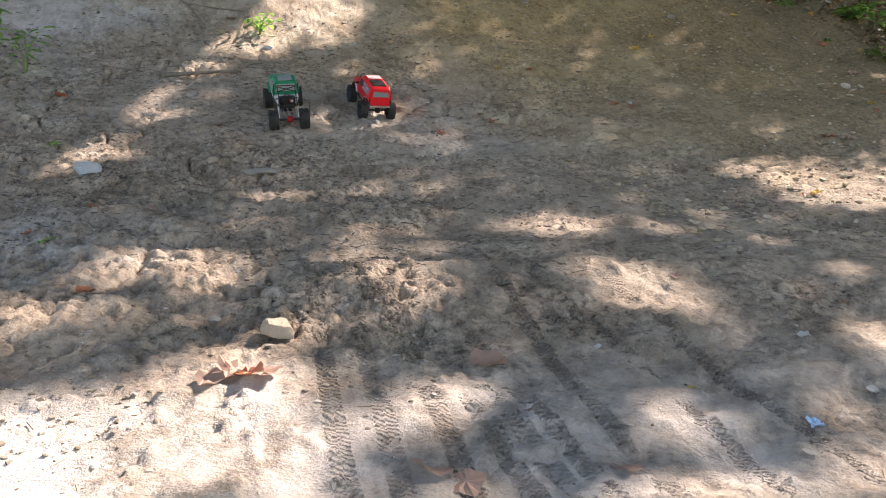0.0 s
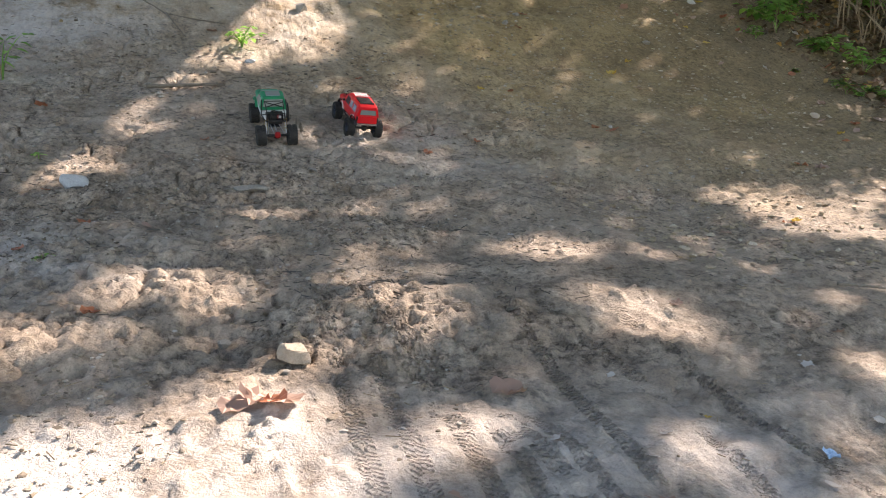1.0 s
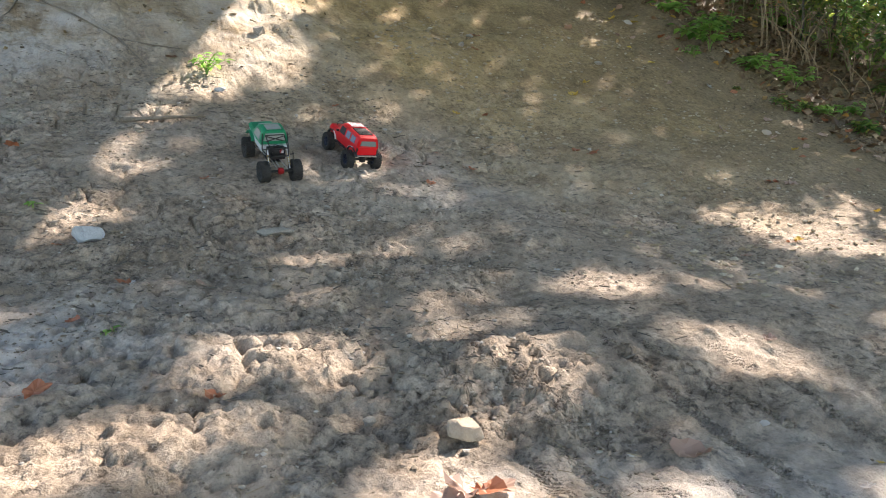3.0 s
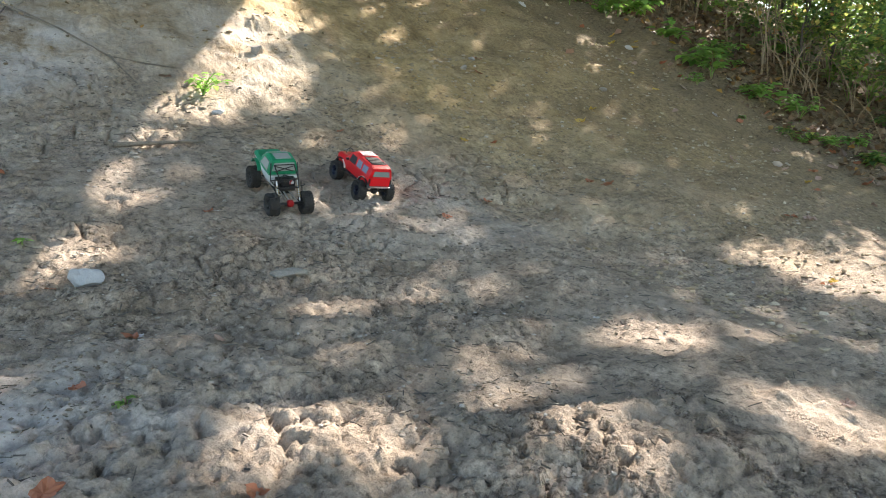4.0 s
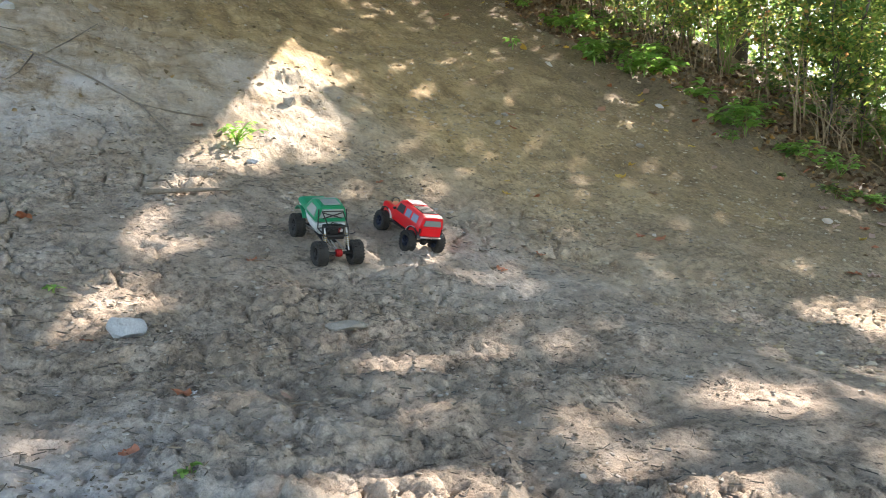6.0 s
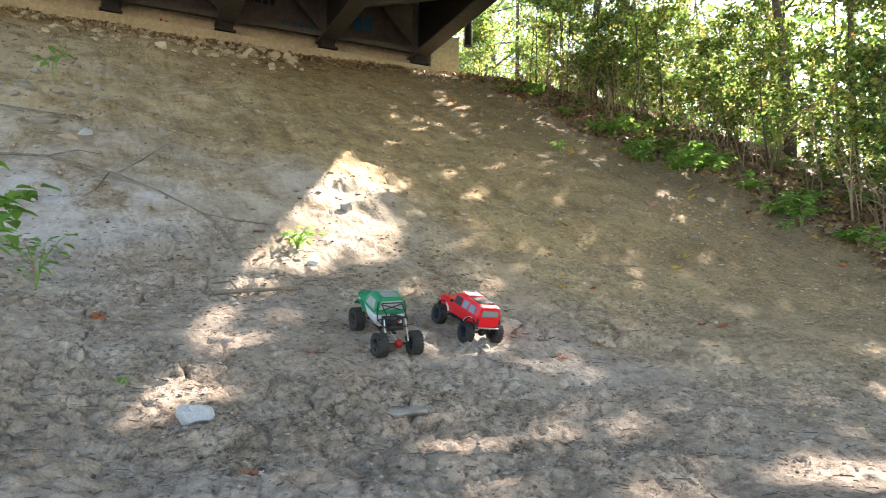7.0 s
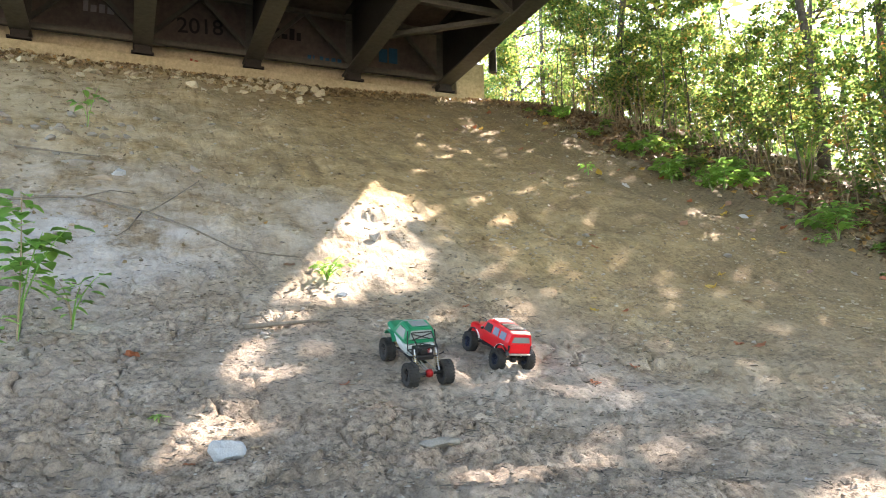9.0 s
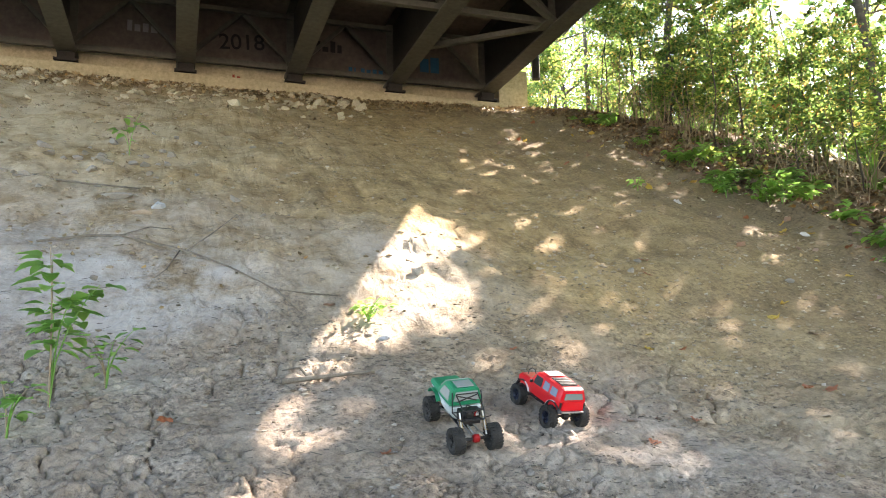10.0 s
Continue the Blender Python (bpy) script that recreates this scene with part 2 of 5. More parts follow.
def rod(points, radii, sides=8, bm=None, caps=True):
    """A round bar or stem along points."""
    bm = bm or bmesh.new()
    pts = [Vector(p) for p in points]
    if isinstance(radii, (int, float)):
        radii = [radii] * len(pts)
    rings = []
    for i, p in enumerate(pts):
        d = (pts[min(i + 1, len(pts) - 1)] - pts[max(i - 1, 0)]).normalized()
        q = d.to_track_quat("Z", "X")
        rings.append([bm.verts.new(p + q @ Vector((math.cos(a) * radii[i], math.sin(a) * radii[i], 0))) for a in (k * math.tau / sides for k in range(sides))])
    for r0, r1 in zip(rings, rings[1:]):
        for k in range(sides):
            bm.faces.new((r0[k], r0[(k + 1) % sides], r1[(k + 1) % sides], r1[k]))
    if caps:
        bm.faces.new(rings[0][::-1])
        bm.faces.new(rings[-1])
    return bm


def leaves_mesh(centres, sizes, rng, droop=0.35):
    """Folded pointed leaves, turned at random, at the centres."""
    n = len(centres)
    yaw, tip, rol = rng.uniform(0, math.tau, n), rng.normal(-droop, 0.5, n), rng.normal(0, 0.6, n)
    a = np.stack([np.cos(yaw) * np.cos(tip), np.sin(yaw) * np.cos(tip), np.sin(tip)], 1)
    s = np.stack([-np.sin(yaw), np.cos(yaw), np.zeros(n)], 1)
    u = np.cross(a, s)
    s, u = s * np.cos(rol)[:, None] + u * np.sin(rol)[:, None], u * np.cos(rol)[:, None] - s * np.sin(rol)[:, None]
    L = np.asarray(sizes)[:, None]
    W = L * rng.uniform(0.32, 0.5, n)[:, None]
    v = np.stack([centres - a * L * 0.5, centres - a * L * 0.1 + s * W - u * W * 0.3, centres + a * L * 0.5, centres - a * L * 0.1 - s * W - u * W * 0.3], 1).reshape(-1, 3)
    k = np.arange(n)[:, None] * 4
    f = np.concatenate([k + [0, 1, 2], k + [0, 2, 3]], 1).reshape(-1, 3)
    return v, f


# ---- ground ----
# height along the bank, from behind the walk to the abutment
BANK_Y = [-40, -12, -3, 1.7, 2.2, 2.6, 3.0, 3.6, 4.4, 4.75, 5.2, 5.7, 6.2, 6.7, 7.3, 8.0, 8.85, 11.4, 18.4, 18.9, 26, 200]
BANK_Z = [-0.9, -0.8, -0.3, 0.28, 0.35, 0.42, 0.485, 0.56, 0.665, 0.74, 0.90, 1.07, 1.24, 1.45, 1.76, 2.19, 2.65, 3.97, 7.50, 7.66, 7.6, 5.0]
_ty = np.arange(-60, 210, 0.05)
_k = np.exp(-0.5 * (np.arange(-20, 21) * 0.05 / 0.22) ** 2)
_tz = np.convolve(np.pad(np.interp(_ty, BANK_Y, BANK_Z), 20, mode="edge"), _k / _k.sum(), "valid")


def lattice(ix, iy, seed):
    h = (ix.astype(np.int64) * 374761393 + iy.astype(np.int64) * 668265263 + seed * 974634777) & 0xFFFFFFFF
    h = ((h ^ (h >> 13)) * 1274126177) & 0xFFFFFFFF
    return ((h ^ (h >> 16)) & 0xFFFF) / 65535.0


def vnoise(x, y, seed=0):
    ix, iy = np.floor(x), np.floor(y)
    fx, fy = x - ix, y - iy
    fx, fy = fx * fx * (3 - 2 * fx), fy * fy * (3 - 2 * fy)
    a, b = lattice(ix, iy, seed), lattice(ix + 1, iy, seed)
    c, d = lattice(ix, iy + 1, seed), lattice(ix + 1, iy + 1, seed)
    return (a * (1 - fx) + b * fx) * (1 - fy) + (c * (1 - fx) + d * fx) * fy - 0.5


def fbm(x, y, octaves=4, seed=0, gain=0.5):
    z, a = 0.0, 1.0
    for o in range(octaves):
        z = z + a * vnoise(x * 2 ** o + 17.3 * o, y * 2 ** o - 9.1 * o, seed + o)
        a *= gain
    return z


def cells(x, y, seed=0):
    """Distance to the nearest border between cells."""
    ix, iy = np.floor(x), np.floor(y)
    f1, f2 = np.full(x.shape, 9.0), np.full(x.shape, 9.0)
    for dx in (-1, 0, 1):
        for dy in (-1, 0, 1):
            cx, cy = ix + dx, iy + dy
            d = np.hypot(cx + lattice(cx, cy, seed) - x, cy + lattice(cx, cy, seed + 5) - y)
            f2 = np.where(d < f1, f1, np.minimum(f2, d))
            f1 = np.minimum(f1, d)
    return f2 - f1


def lumps(x, y, freq, radius, share, seed):
    """Rounded clods strewn on a jittered grid, between 0 and 1 high."""
    x, y = x * freq, y * freq
    wx, wy = x + 0.5 * vnoise(x * 2.3, y * 2.3, seed + 3), y + 0.5 * vnoise(x * 2.3, y * 2.3, seed + 4)
    ix, iy = np.floor(wx), np.floor(wy)
    z = np.zeros(np.shape(x))
    for dx in (-1, 0, 1):
        for dy in (-1, 0, 1):
            cx, cy = ix + dx, iy + dy
            size = radius * (0.5 + 0.7 * lattice(cx, cy, seed + 7))
            d = np.hypot(cx + lattice(cx, cy, seed) - wx, (cy + lattice(cx, cy, seed + 5) - wy) * 1.2) / size
            there = lattice(cx, cy, seed + 11) < share
            z = np.maximum(z, np.where(there, np.clip(1 - d * d, 0, 1) ** 0.6 * (0.4 + 0.6 * lattice(cx, cy, seed + 9)), 0))
    return z


def only(w, x, y, fn):
    """fn(x, y) * w, worked out where w counts."""
    z = np.zeros(np.shape(x))
    m = w > 0.02
    if m.any():
        z[m] = fn(x[m], y[m]) * w[m]
    return z


def blob(x, y, cx, cy, rx, ry, soft=0.5):
    r = np.hypot((x - cx) / rx, (y - cy) / ry)
    return np.clip((1 + soft - r) / (2 * soft), 0, 1)


def bank(x, y):
    """The bank's large form."""
    z = np.interp(y, _ty, _tz)
    z = z + 0.07 * np.clip(x - 3.2, 0, 4.5) * np.clip((y - 3) / 3, 0, 1) * np.clip((20 - y) / 3, 0, 1)
    fall = np.clip((x - 9) / 30, 0, 1)
    return z - fall * fall * (3 - 2 * fall) * np.clip(z, 0, 9) * 0.75


def relief(x, y):
    near = np.clip(1.3 - np.hypot((x - 0.5) / 9, (y - 5) / 12), 0, 1)
    z = 0.05 * fbm(x * 1.1, y * 1.1, 3, 3) + 0.024 * fbm(x * 5, y * 5, 5, 11, 0.62) * near
    # trampled clods
    churn = np.clip(blob(x, y, -0.5, 2.85 - 0.25 * x, 0.95, 0.55) + 0.8 * blob(x, y, 0.55, 2.75, 0.55, 0.35) + 0.7 * blob(x, y, -0.1, 4.2, 1.3, 0.7) + 0.8 * blob(x, y, -1.4, 5.0, 0.4, 0.5) + 0.6 * blob(x, y, 3.7, 4.7, 0.8, 0.8), 0, 1)

    def trampled(x, y):
        clod = np.clip(cells(x * 19 + 1.5 * vnoise(x * 9, y * 9, 2), y * 25, 31) * 1.6, 0, 1)
        warp = 0.35 * vnoise(x * 19, y * 19, 44)
        pits = np.clip(vnoise(x * 19 + warp, y * 31 + warp, 40) * 9 - 1.6, 0, 1) + 0.6 * np.clip(vnoise(x * 31 + warp, y * 40, 41) * 8 - 1.3, 0, 1)
        return 0.010 * clod - 0.026 * pits + 0.012 * fbm(x * 18, y * 27, 4, 23, 0.75) - 0.05 * lumps(x * 0.75, y, 11, 0.40, 0.5, 230)

    z = z + only(churn, x, y, trampled)
    # broken clods in loose drifts
    loose = np.clip(vnoise(x * 1.6, y * 1.6, 240) * 4 + 0.35, 0.05, 1) * near
    z = z + only(loose, x, y, lambda x, y: 0.012 * lumps(x, y, 17, 0.36, 0.45, 250) + 0.016 * lumps(x, y, 8, 0.26, 0.25, 260))
    # broken edges of the dried crust
    def crust(x, y):
        f = fbm(x * 2.2, y * 3.4, 5, 280, 0.62) * 9
        step = np.floor(f)
        return 0.014 * (step + np.clip((f - step) * 4, 0, 1)) / 2 + 0.006 * vnoise(x * 40, y * 50, 285)
    z = z + only(np.clip(0.35 + loose + churn, 0, 1) * np.clip(1.4 - np.hypot((x - 0.8) / 3.2, (y - 4.6) / 3.6), 0, 1), x, y, crust)
    # dried, cracked mud
    crack = np.clip(blob(x, y, -1.3, 6.2, 1.6, 1.6) + blob(x, y, 1.9, 5.8, 1.3, 0.7) + blob(x, y, 0.6, 5.0, 0.8, 0.5), 0, 1) * np.clip(vnoise(x * 1.5, y * 1.5, 60) * 3 + 0.8, 0, 1)
    z = z - only(crack, x, y, lambda x, y: 0.05 * np.clip(1.15 - cells(x * 4.2 + 1.1 * fbm(x * 4, y * 4, 3, 52), y * 4.2 + 1.1 * fbm(x * 4, y * 4, 3, 55), 50) / 0.075, 0, 1))
    # loose crumbs on the foot of the bank and rills further up
    crumbs = np.clip(vnoise(x * 22, y * 22, 71) * 4 - 0.7, 0, 1) * np.clip(vnoise(x * 1.7, y * 1.7, 75) * 4 + 0.3, 0, 1)
    z = z + crumbs * 0.018 * near + 0.010 * fbm(x * 24, y * 30, 3, 77, 0.7) * near * np.clip(vnoise(x * 1.3, y * 1.3, 78) * 3 + 0.7, 0.15, 1)
    high = np.clip((y - 6.5) / 2, 0, 1) * np.clip((19 - y) / 2, 0, 1)
    z = z + only(high, x, y, lambda x, y: 0.11 * fbm(x * 0.9, y * 0.8, 3, 81, 0.4) + 0.10 * fbm(x * 2.1, y * 1.6, 3, 87, 0.5) + 0.022 * fbm(x * 6, y * 6, 4, 85, 0.6) + 0.05 * lumps(x, y, 2.4, 0.42, 0.35, 270))
    # prints of a big tyre and of a boot sole
    lugs = np.clip(np.sin((y + 0.35 * np.abs(x + 1.4)) * 62) * 2, -1, 1) * np.clip(np.cos((x + 1.4) * 26) * 2 + 0.6, 0, 1)
    z = z + 0.028 * lugs * blob(x, y, -1.42, 4.85, 0.34, 0.65, 0.3) * np.clip(vnoise(x * 6, y * 6, 290) * 3 + 0.9, 0.2, 1)
    z = z - blob(x, y, 0.0, 1.95, 0.06, 0.11, 0.25) * (0.010 + 0.010 * np.sign(np.sin((y + 0.25 * x) * 190)))
    z = z - blob(x, y, 1.15, 2.5, 0.06, 0.11, 0.25) * (0.006 + 0.008 * np.sign(np.sin((y + 0.2 * x) * 190)))
    # wheel tracks with cross lugs
    for cx, end in TRACKS:
        wx = cx + 0.05 * np.sin(y * 1.7 + cx * 9) - 0.02 * (y - 2.5)
        z = z - 0.003 * np.clip(1.25 - np.abs(x - wx) / 0.045, 0, 1) * np.clip((end - y) / 0.5, 0, 1)
    return z


def ground_at(x, y):
    x, y = np.asarray(x, float), np.asarray(y, float)
    return bank(x, y) + relief(x, y)


def on_ground(x, y):
    return float(ground_at([x], [y])[0])


def graded(a, lo, hi, b, step, growth):
    """Even steps from lo to hi, growing ones out to a and b."""
    mid = list(np.arange(lo, hi, step))
    left, s, v = [], step, lo
    while v > a:
        s *= growth
        v -= s
        left.append(v)
    right, s, v = [], step, mid[-1]
    while v < b:
        s *= growth
        v += s
        right.append(v)
    return np.array(left[::-1] + mid + right)


def build_ground():
    gx = graded(-400, -1.9, 2.5, 400, 0.012, 1.03)
    gy = graded(-400, 1.5, 6.6, 500, 0.012, 1.022)
    X, Y = np.meshgrid(gx, gy)
    Z = ground_at(X, Y)
    n, m = len(gx), len(gy)
    me = bpy.data.meshes.new("ground")
    co = np.stack([X, Y, Z], -1).reshape(-1, 3).astype(np.float32)
    i = (np.arange(m - 1)[:, None] * n + np.arange(n - 1)).reshape(-1)
    quads = np.stack([i, i + 1, i + n + 1, i + n], 1).astype(np.int32)
    me.vertices.add(len(co))
    me.vertices.foreach_set("co", co.ravel())
    me.loops.add(quads.size)
    me.loops.foreach_set("vertex_index", quads.ravel())
    me.polygons.add(len(quads))
    me.polygons.foreach_set("loop_start", np.arange(0, quads.size, 4, dtype=np.int32))
    me.polygons.foreach_set("use_smooth", np.ones(len(quads), dtype=bool))
    me.update(calc_edges=True)
    me.materials.append(SOIL)
    return tagged(new("ground", me), "bare tan and grey dirt bank with clods, cracks and tyre tracks", "ground", kind="structure")


build_ground()

# ---- bridge ----
SEAT_Z, SEAT_Y, PITCH, DEEP = 7.76, 18.76, 2.35, 1.45
GIRDERS = [-3.31 + PITCH * i for i in range(-1, 5)]
FLANGE_Z = SEAT_Z + 0.30
FAR_Y = -14.0


def girder(x):
    g = thing("bridge_girder", pose(x, SEAT_Y, SEAT_Z), "dark olive painted steel plate girder under the bridge deck", "girder", "bridge girders")
    run, mid = SEAT_Y + 0.25 - FAR_Y, (FAR_Y - SEAT_Y + 0.25) / 2
    z0 = FLANGE_Z - SEAT_Z
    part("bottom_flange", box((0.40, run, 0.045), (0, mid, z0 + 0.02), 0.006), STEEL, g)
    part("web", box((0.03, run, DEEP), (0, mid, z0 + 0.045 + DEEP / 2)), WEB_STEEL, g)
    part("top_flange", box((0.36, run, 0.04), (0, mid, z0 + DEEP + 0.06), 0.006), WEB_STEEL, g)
    part("bearing", box((0.34, 0.30, 0.16), (0, -0.02, z0 - 0.09), 0.02), DARK_STEEL, g, "rusty black bearing block")
    part("sole_plate", box((0.46, 0.40, 0.05), (0, -0.02, z0 - 0.2), 0.01), DARK_STEEL, g)
    for k in range(7):
        y = -0.05 - k * 3.8
        for s in (-1, 1):
            part("stiffener", box((0.16, 0.02, DEEP - 0.02), (s * 0.10, y, z0 + 0.045 + DEEP / 2)), STEEL, g)
    return g


for gx in GIRDERS:
    girder(gx)

for k in range(8):
    for a, b in zip(GIRDERS, GIRDERS[1:]):
        y = SEAT_Y - 0.1 - k * 3.8
        f = thing("cross_frame", pose((a + b) / 2, y, FLANGE_Z), "dark steel angle bracing between two bridge girders", "bracing", "bridge bracing")
        h, lo, hi = PITCH / 2 - 0.05, 0.12, DEEP - 0.1
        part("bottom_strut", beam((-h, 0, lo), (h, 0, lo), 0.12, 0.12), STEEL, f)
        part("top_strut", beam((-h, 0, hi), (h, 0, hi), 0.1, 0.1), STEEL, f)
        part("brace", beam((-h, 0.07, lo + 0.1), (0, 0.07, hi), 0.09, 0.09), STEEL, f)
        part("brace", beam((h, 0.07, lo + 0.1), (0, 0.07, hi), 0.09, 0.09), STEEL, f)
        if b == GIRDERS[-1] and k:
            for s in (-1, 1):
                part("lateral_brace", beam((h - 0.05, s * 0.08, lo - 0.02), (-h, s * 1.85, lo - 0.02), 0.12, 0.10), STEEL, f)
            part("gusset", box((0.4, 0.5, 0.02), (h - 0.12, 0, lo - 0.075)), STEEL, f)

deck = thing("bridge_deck", pose(0, 0, FLANGE_Z + DEEP + 0.09), "grey concrete bridge deck slab on steel girders", "bridge deck", kind="structure")
part("slab", box((GIRDERS[-1] - GIRDERS[0] + 1.9, SEAT_Y + 1.0 - FAR_Y, 0.25), ((GIRDERS[0] + GIRDERS[-1]) / 2, (SEAT_Y + 1.0 + FAR_Y) / 2, 0.125)), SHADE_SOOT_CONCRETE, deck)

LEFT, RIGHT = GIRDERS[0] - 1.2, GIRDERS[-1] + 1.05
abut = thing("abutment", pose(0, SEAT_Y, SEAT_Z), "pale concrete bridge abutment with a back wall darkened by stain and shade", "abutment", kind="structure")
part("seat", box((RIGHT - LEFT, 1.1, 1.4), ((LEFT + RIGHT) / 2, 0.22, -0.70), 0.02), CONCRETE, abut)
part("stem", box((RIGHT - LEFT, 0.5, 0.58), ((LEFT + RIGHT) / 2, 0.55, 0.29), 0.015), CONCRETE, abut)
part("back_wall", box((RIGHT - LEFT - 0.01, 0.4, 1.33), ((LEFT + RIGHT) / 2, 0.66, 0.58 + 0.665)), SHADE_SOOT_CONCRETE, abut)
part("ledge", box((RIGHT - LEFT + 0.02, 0.10, 0.05), ((LEFT + RIGHT) / 2, 0.30, 0.575)), DARK_STEEL, abut)
part("cheek_wall", box((0.78, 0.46, 0.98), (RIGHT - 0.33, 0.16, 0.49), 0.02), CONCRETE, abut)
part("wing", box((0.35, 2.5, 2.0), (RIGHT - 0.1, 1.65, 0.55), 0.02), CONCRETE, abut)

# ---- trees ----


def tree_parts(seed, height, radius, spread, count, leaf, low=0.35, lean=0.08):
    """A tapered trunk with limbs, and a ragged crown of single leaves round the limbs."""
    rng = np.random.default_rng(seed)
    n = 9
    sway = np.cumsum(rng.normal(0, lean, (n, 2)), 0) * height / n
    pts = [Vector((*sway[i] * (i > 0), height * i / (n - 1))) for i in range(n)]
    rad = [radius * (1.25 if i == 0 else 1) * (1 - 0.88 * i / (n - 1)) for i in range(n)]
    bm, limbs = rod(pts, rad, 8), bmesh.new()
    tips = []
    for k in range(int(14 * spread + 6)):
        f = rng.uniform(low, 0.98)
        i = f * (n - 1)
        p = pts[int(i)].lerp(pts[min(int(i) + 1, n - 1)], i % 1)
        a, ln = rng.uniform(0, math.tau), spread * rng.uniform(0.5, 1.1) * (1.15 - 0.7 * f)
        d = Vector((math.cos(a), math.sin(a), rng.uniform(0.1, 0.8)))
        q = p + d * ln * 0.5 + Vector((0, 0, -0.03 * ln))
        e = p + d * ln + Vector((0, 0, -0.15 * ln))
        r = radius * (1 - 0.85 * f) * 0.45
        rod([p, q, e], [r, r * 0.6, r * 0.2], 5, limbs, False)
        tips += [(q, ln * 0.3), (e, ln * 0.42), (p.lerp(e, 0.75), ln * 0.35)]
    pick = rng.integers(0, len(tips), count)
    centre = np.array([tips[i][0] for i in pick]) + rng.normal(0, 1, (count, 3)) * np.array([tips[i][1] for i in pick])[:, None] * np.array([0.6, 0.6, 0.42])
    return bm, limbs, leaves_mesh(centre, rng.uniform(0.7, 1.3, count) * leaf, rng)


def tree(name, m, label, category, group, args, leaf_mat=None):
    bm, limbs, (v, f) = tree_parts(*args)
    t = thing(name, m, label, category, group)
    part("trunk", bm, BARK, t, smooth=True)
    part("limb", limbs, BARK, t, smooth=True)["kind"] = "stuff"
    mesh_object("crown", v, f, leaf_mat or LEAF, t)["kind"] = "stuff"
    return t


# tall trees towards the sun; unseen crown layer with gaps cut for the light
GAPS = [
    (1.0, 1.5, 0.09, 0.07), (1.3, 1.36, 0.11, 0.08), (0.8, 1.42, 0.08, 0.06), (1.6, 1.5, 0.1, 0.07), (1.15, 1.68, 0.07, 0.05), (1.42, 1.58, 0.06, 0.06), (1.0, 1.3, 0.12, 0.08),
    (0.72, 8.05, 0.54, 0.86), (6.7, 9.6, 0.45, 0.5), (7.3, 11.4, 0.5, 0.7), (7.0, 7.6, 0.3, 0.4), (7.6, 13.4, 0.5, 0.6), (6.3, 6.4, 0.22, 0.3), (8.0, 9.6, 0.3, 0.3), (5.9, 12.4, 0.25, 0.6), (4.9, 14.2, 0.3, 0.7), (1.24, 9.1, 0.45, 0.65), (-0.05, 1.85, 0.28, 0.25), (-1.0, 1.80, 0.40, 0.20), (0.35, 7.17, 0.28, 0.26), (0.85, 7.32, 0.30, 0.22), (-0.48, 5.82, 0.18, 0.39), (-0.24, 6.56, 0.18, 0.25),
    (-0.74, 5.0, 0.18, 0.17), (-0.91, 4.76, 0.06, 0.09), (0.82, 5.57, 0.20, 0.17), (0.19, 4.20, 0.09, 0.06), (1.02, 4.58, 0.07, 0.07), (3.85, 4.35, 0.52, 0.68), (4.8, 4.6, 0.4, 0.4), (-0.75, 2.62, 0.28, 0.15), (-1.15, 2.6, 0.25, 0.18),
    (4.32, 5.45, 0.12, 0.12), (1.74, 3.60, 0.16, 0.17), (1.47, 2.91, 0.10, 0.13), (0.60, 3.49, 0.12, 0.11), (-0.23, 3.14, 0.13, 0.13), (0.58, 2.81, 0.13, 0.11),
    (0.88, 4.42, 0.10, 0.06), (-0.28, 1.95, 0.40, 0.24), (0.05, 2.17, 0.17, 0.19), (-0.5, 1.68, 0.4, 0.22), (0.15, 2.43, 0.12, 0.12),
    (0.65, 2.61, 0.16, 0.12), (0.38, 2.15, 0.05, 0.10), (0.63, 1.96, 0.08, 0.09), (1.64, 2.64, 0.11, 0.15), (1.46, 2.94, 0.11, 0.11), (0.72, 3.56, 0.07, 0.06),
    (1.63, 2.27, 0.08, 0.08), (1.69, 1.77, 0.12, 0.12), (-0.66, 2.70, 0.12, 0.12), (2.18, 2.11, 0.07, 0.11), (0.03, 5.07, 0.07, 0.08), (0.0, 1.6, 0.25, 0.15), (2.82, 9.0, 0.12, 0.25), (1.28, 5.34, 0.07, 0.06), (4.15, 6.81, 0.09, 0.14), (5.26, 8.30, 0.10, 0.14), (5.87, 9.75, 0.16, 0.22), (3.6, 12.4, 0.25, 0.4), (4.3, 13.0, 0.2, 0.35), (6.9, 6.9, 0.3, 0.3),
]


THIN = [(-0.25, 3.1, 0.5, 0.25), (0.55, 3.45, 0.45, 0.2), (0.6, 2.75, 0.4, 0.25), (1.2, 5.35, 0.5, 0.2), (0.9, 5.6, 0.4, 0.2), (1.65, 2.65, 0.3, 0.25), (1.7, 3.6, 0.4, 0.25),
        (0.6, 1.9, 0.3, 0.25)]


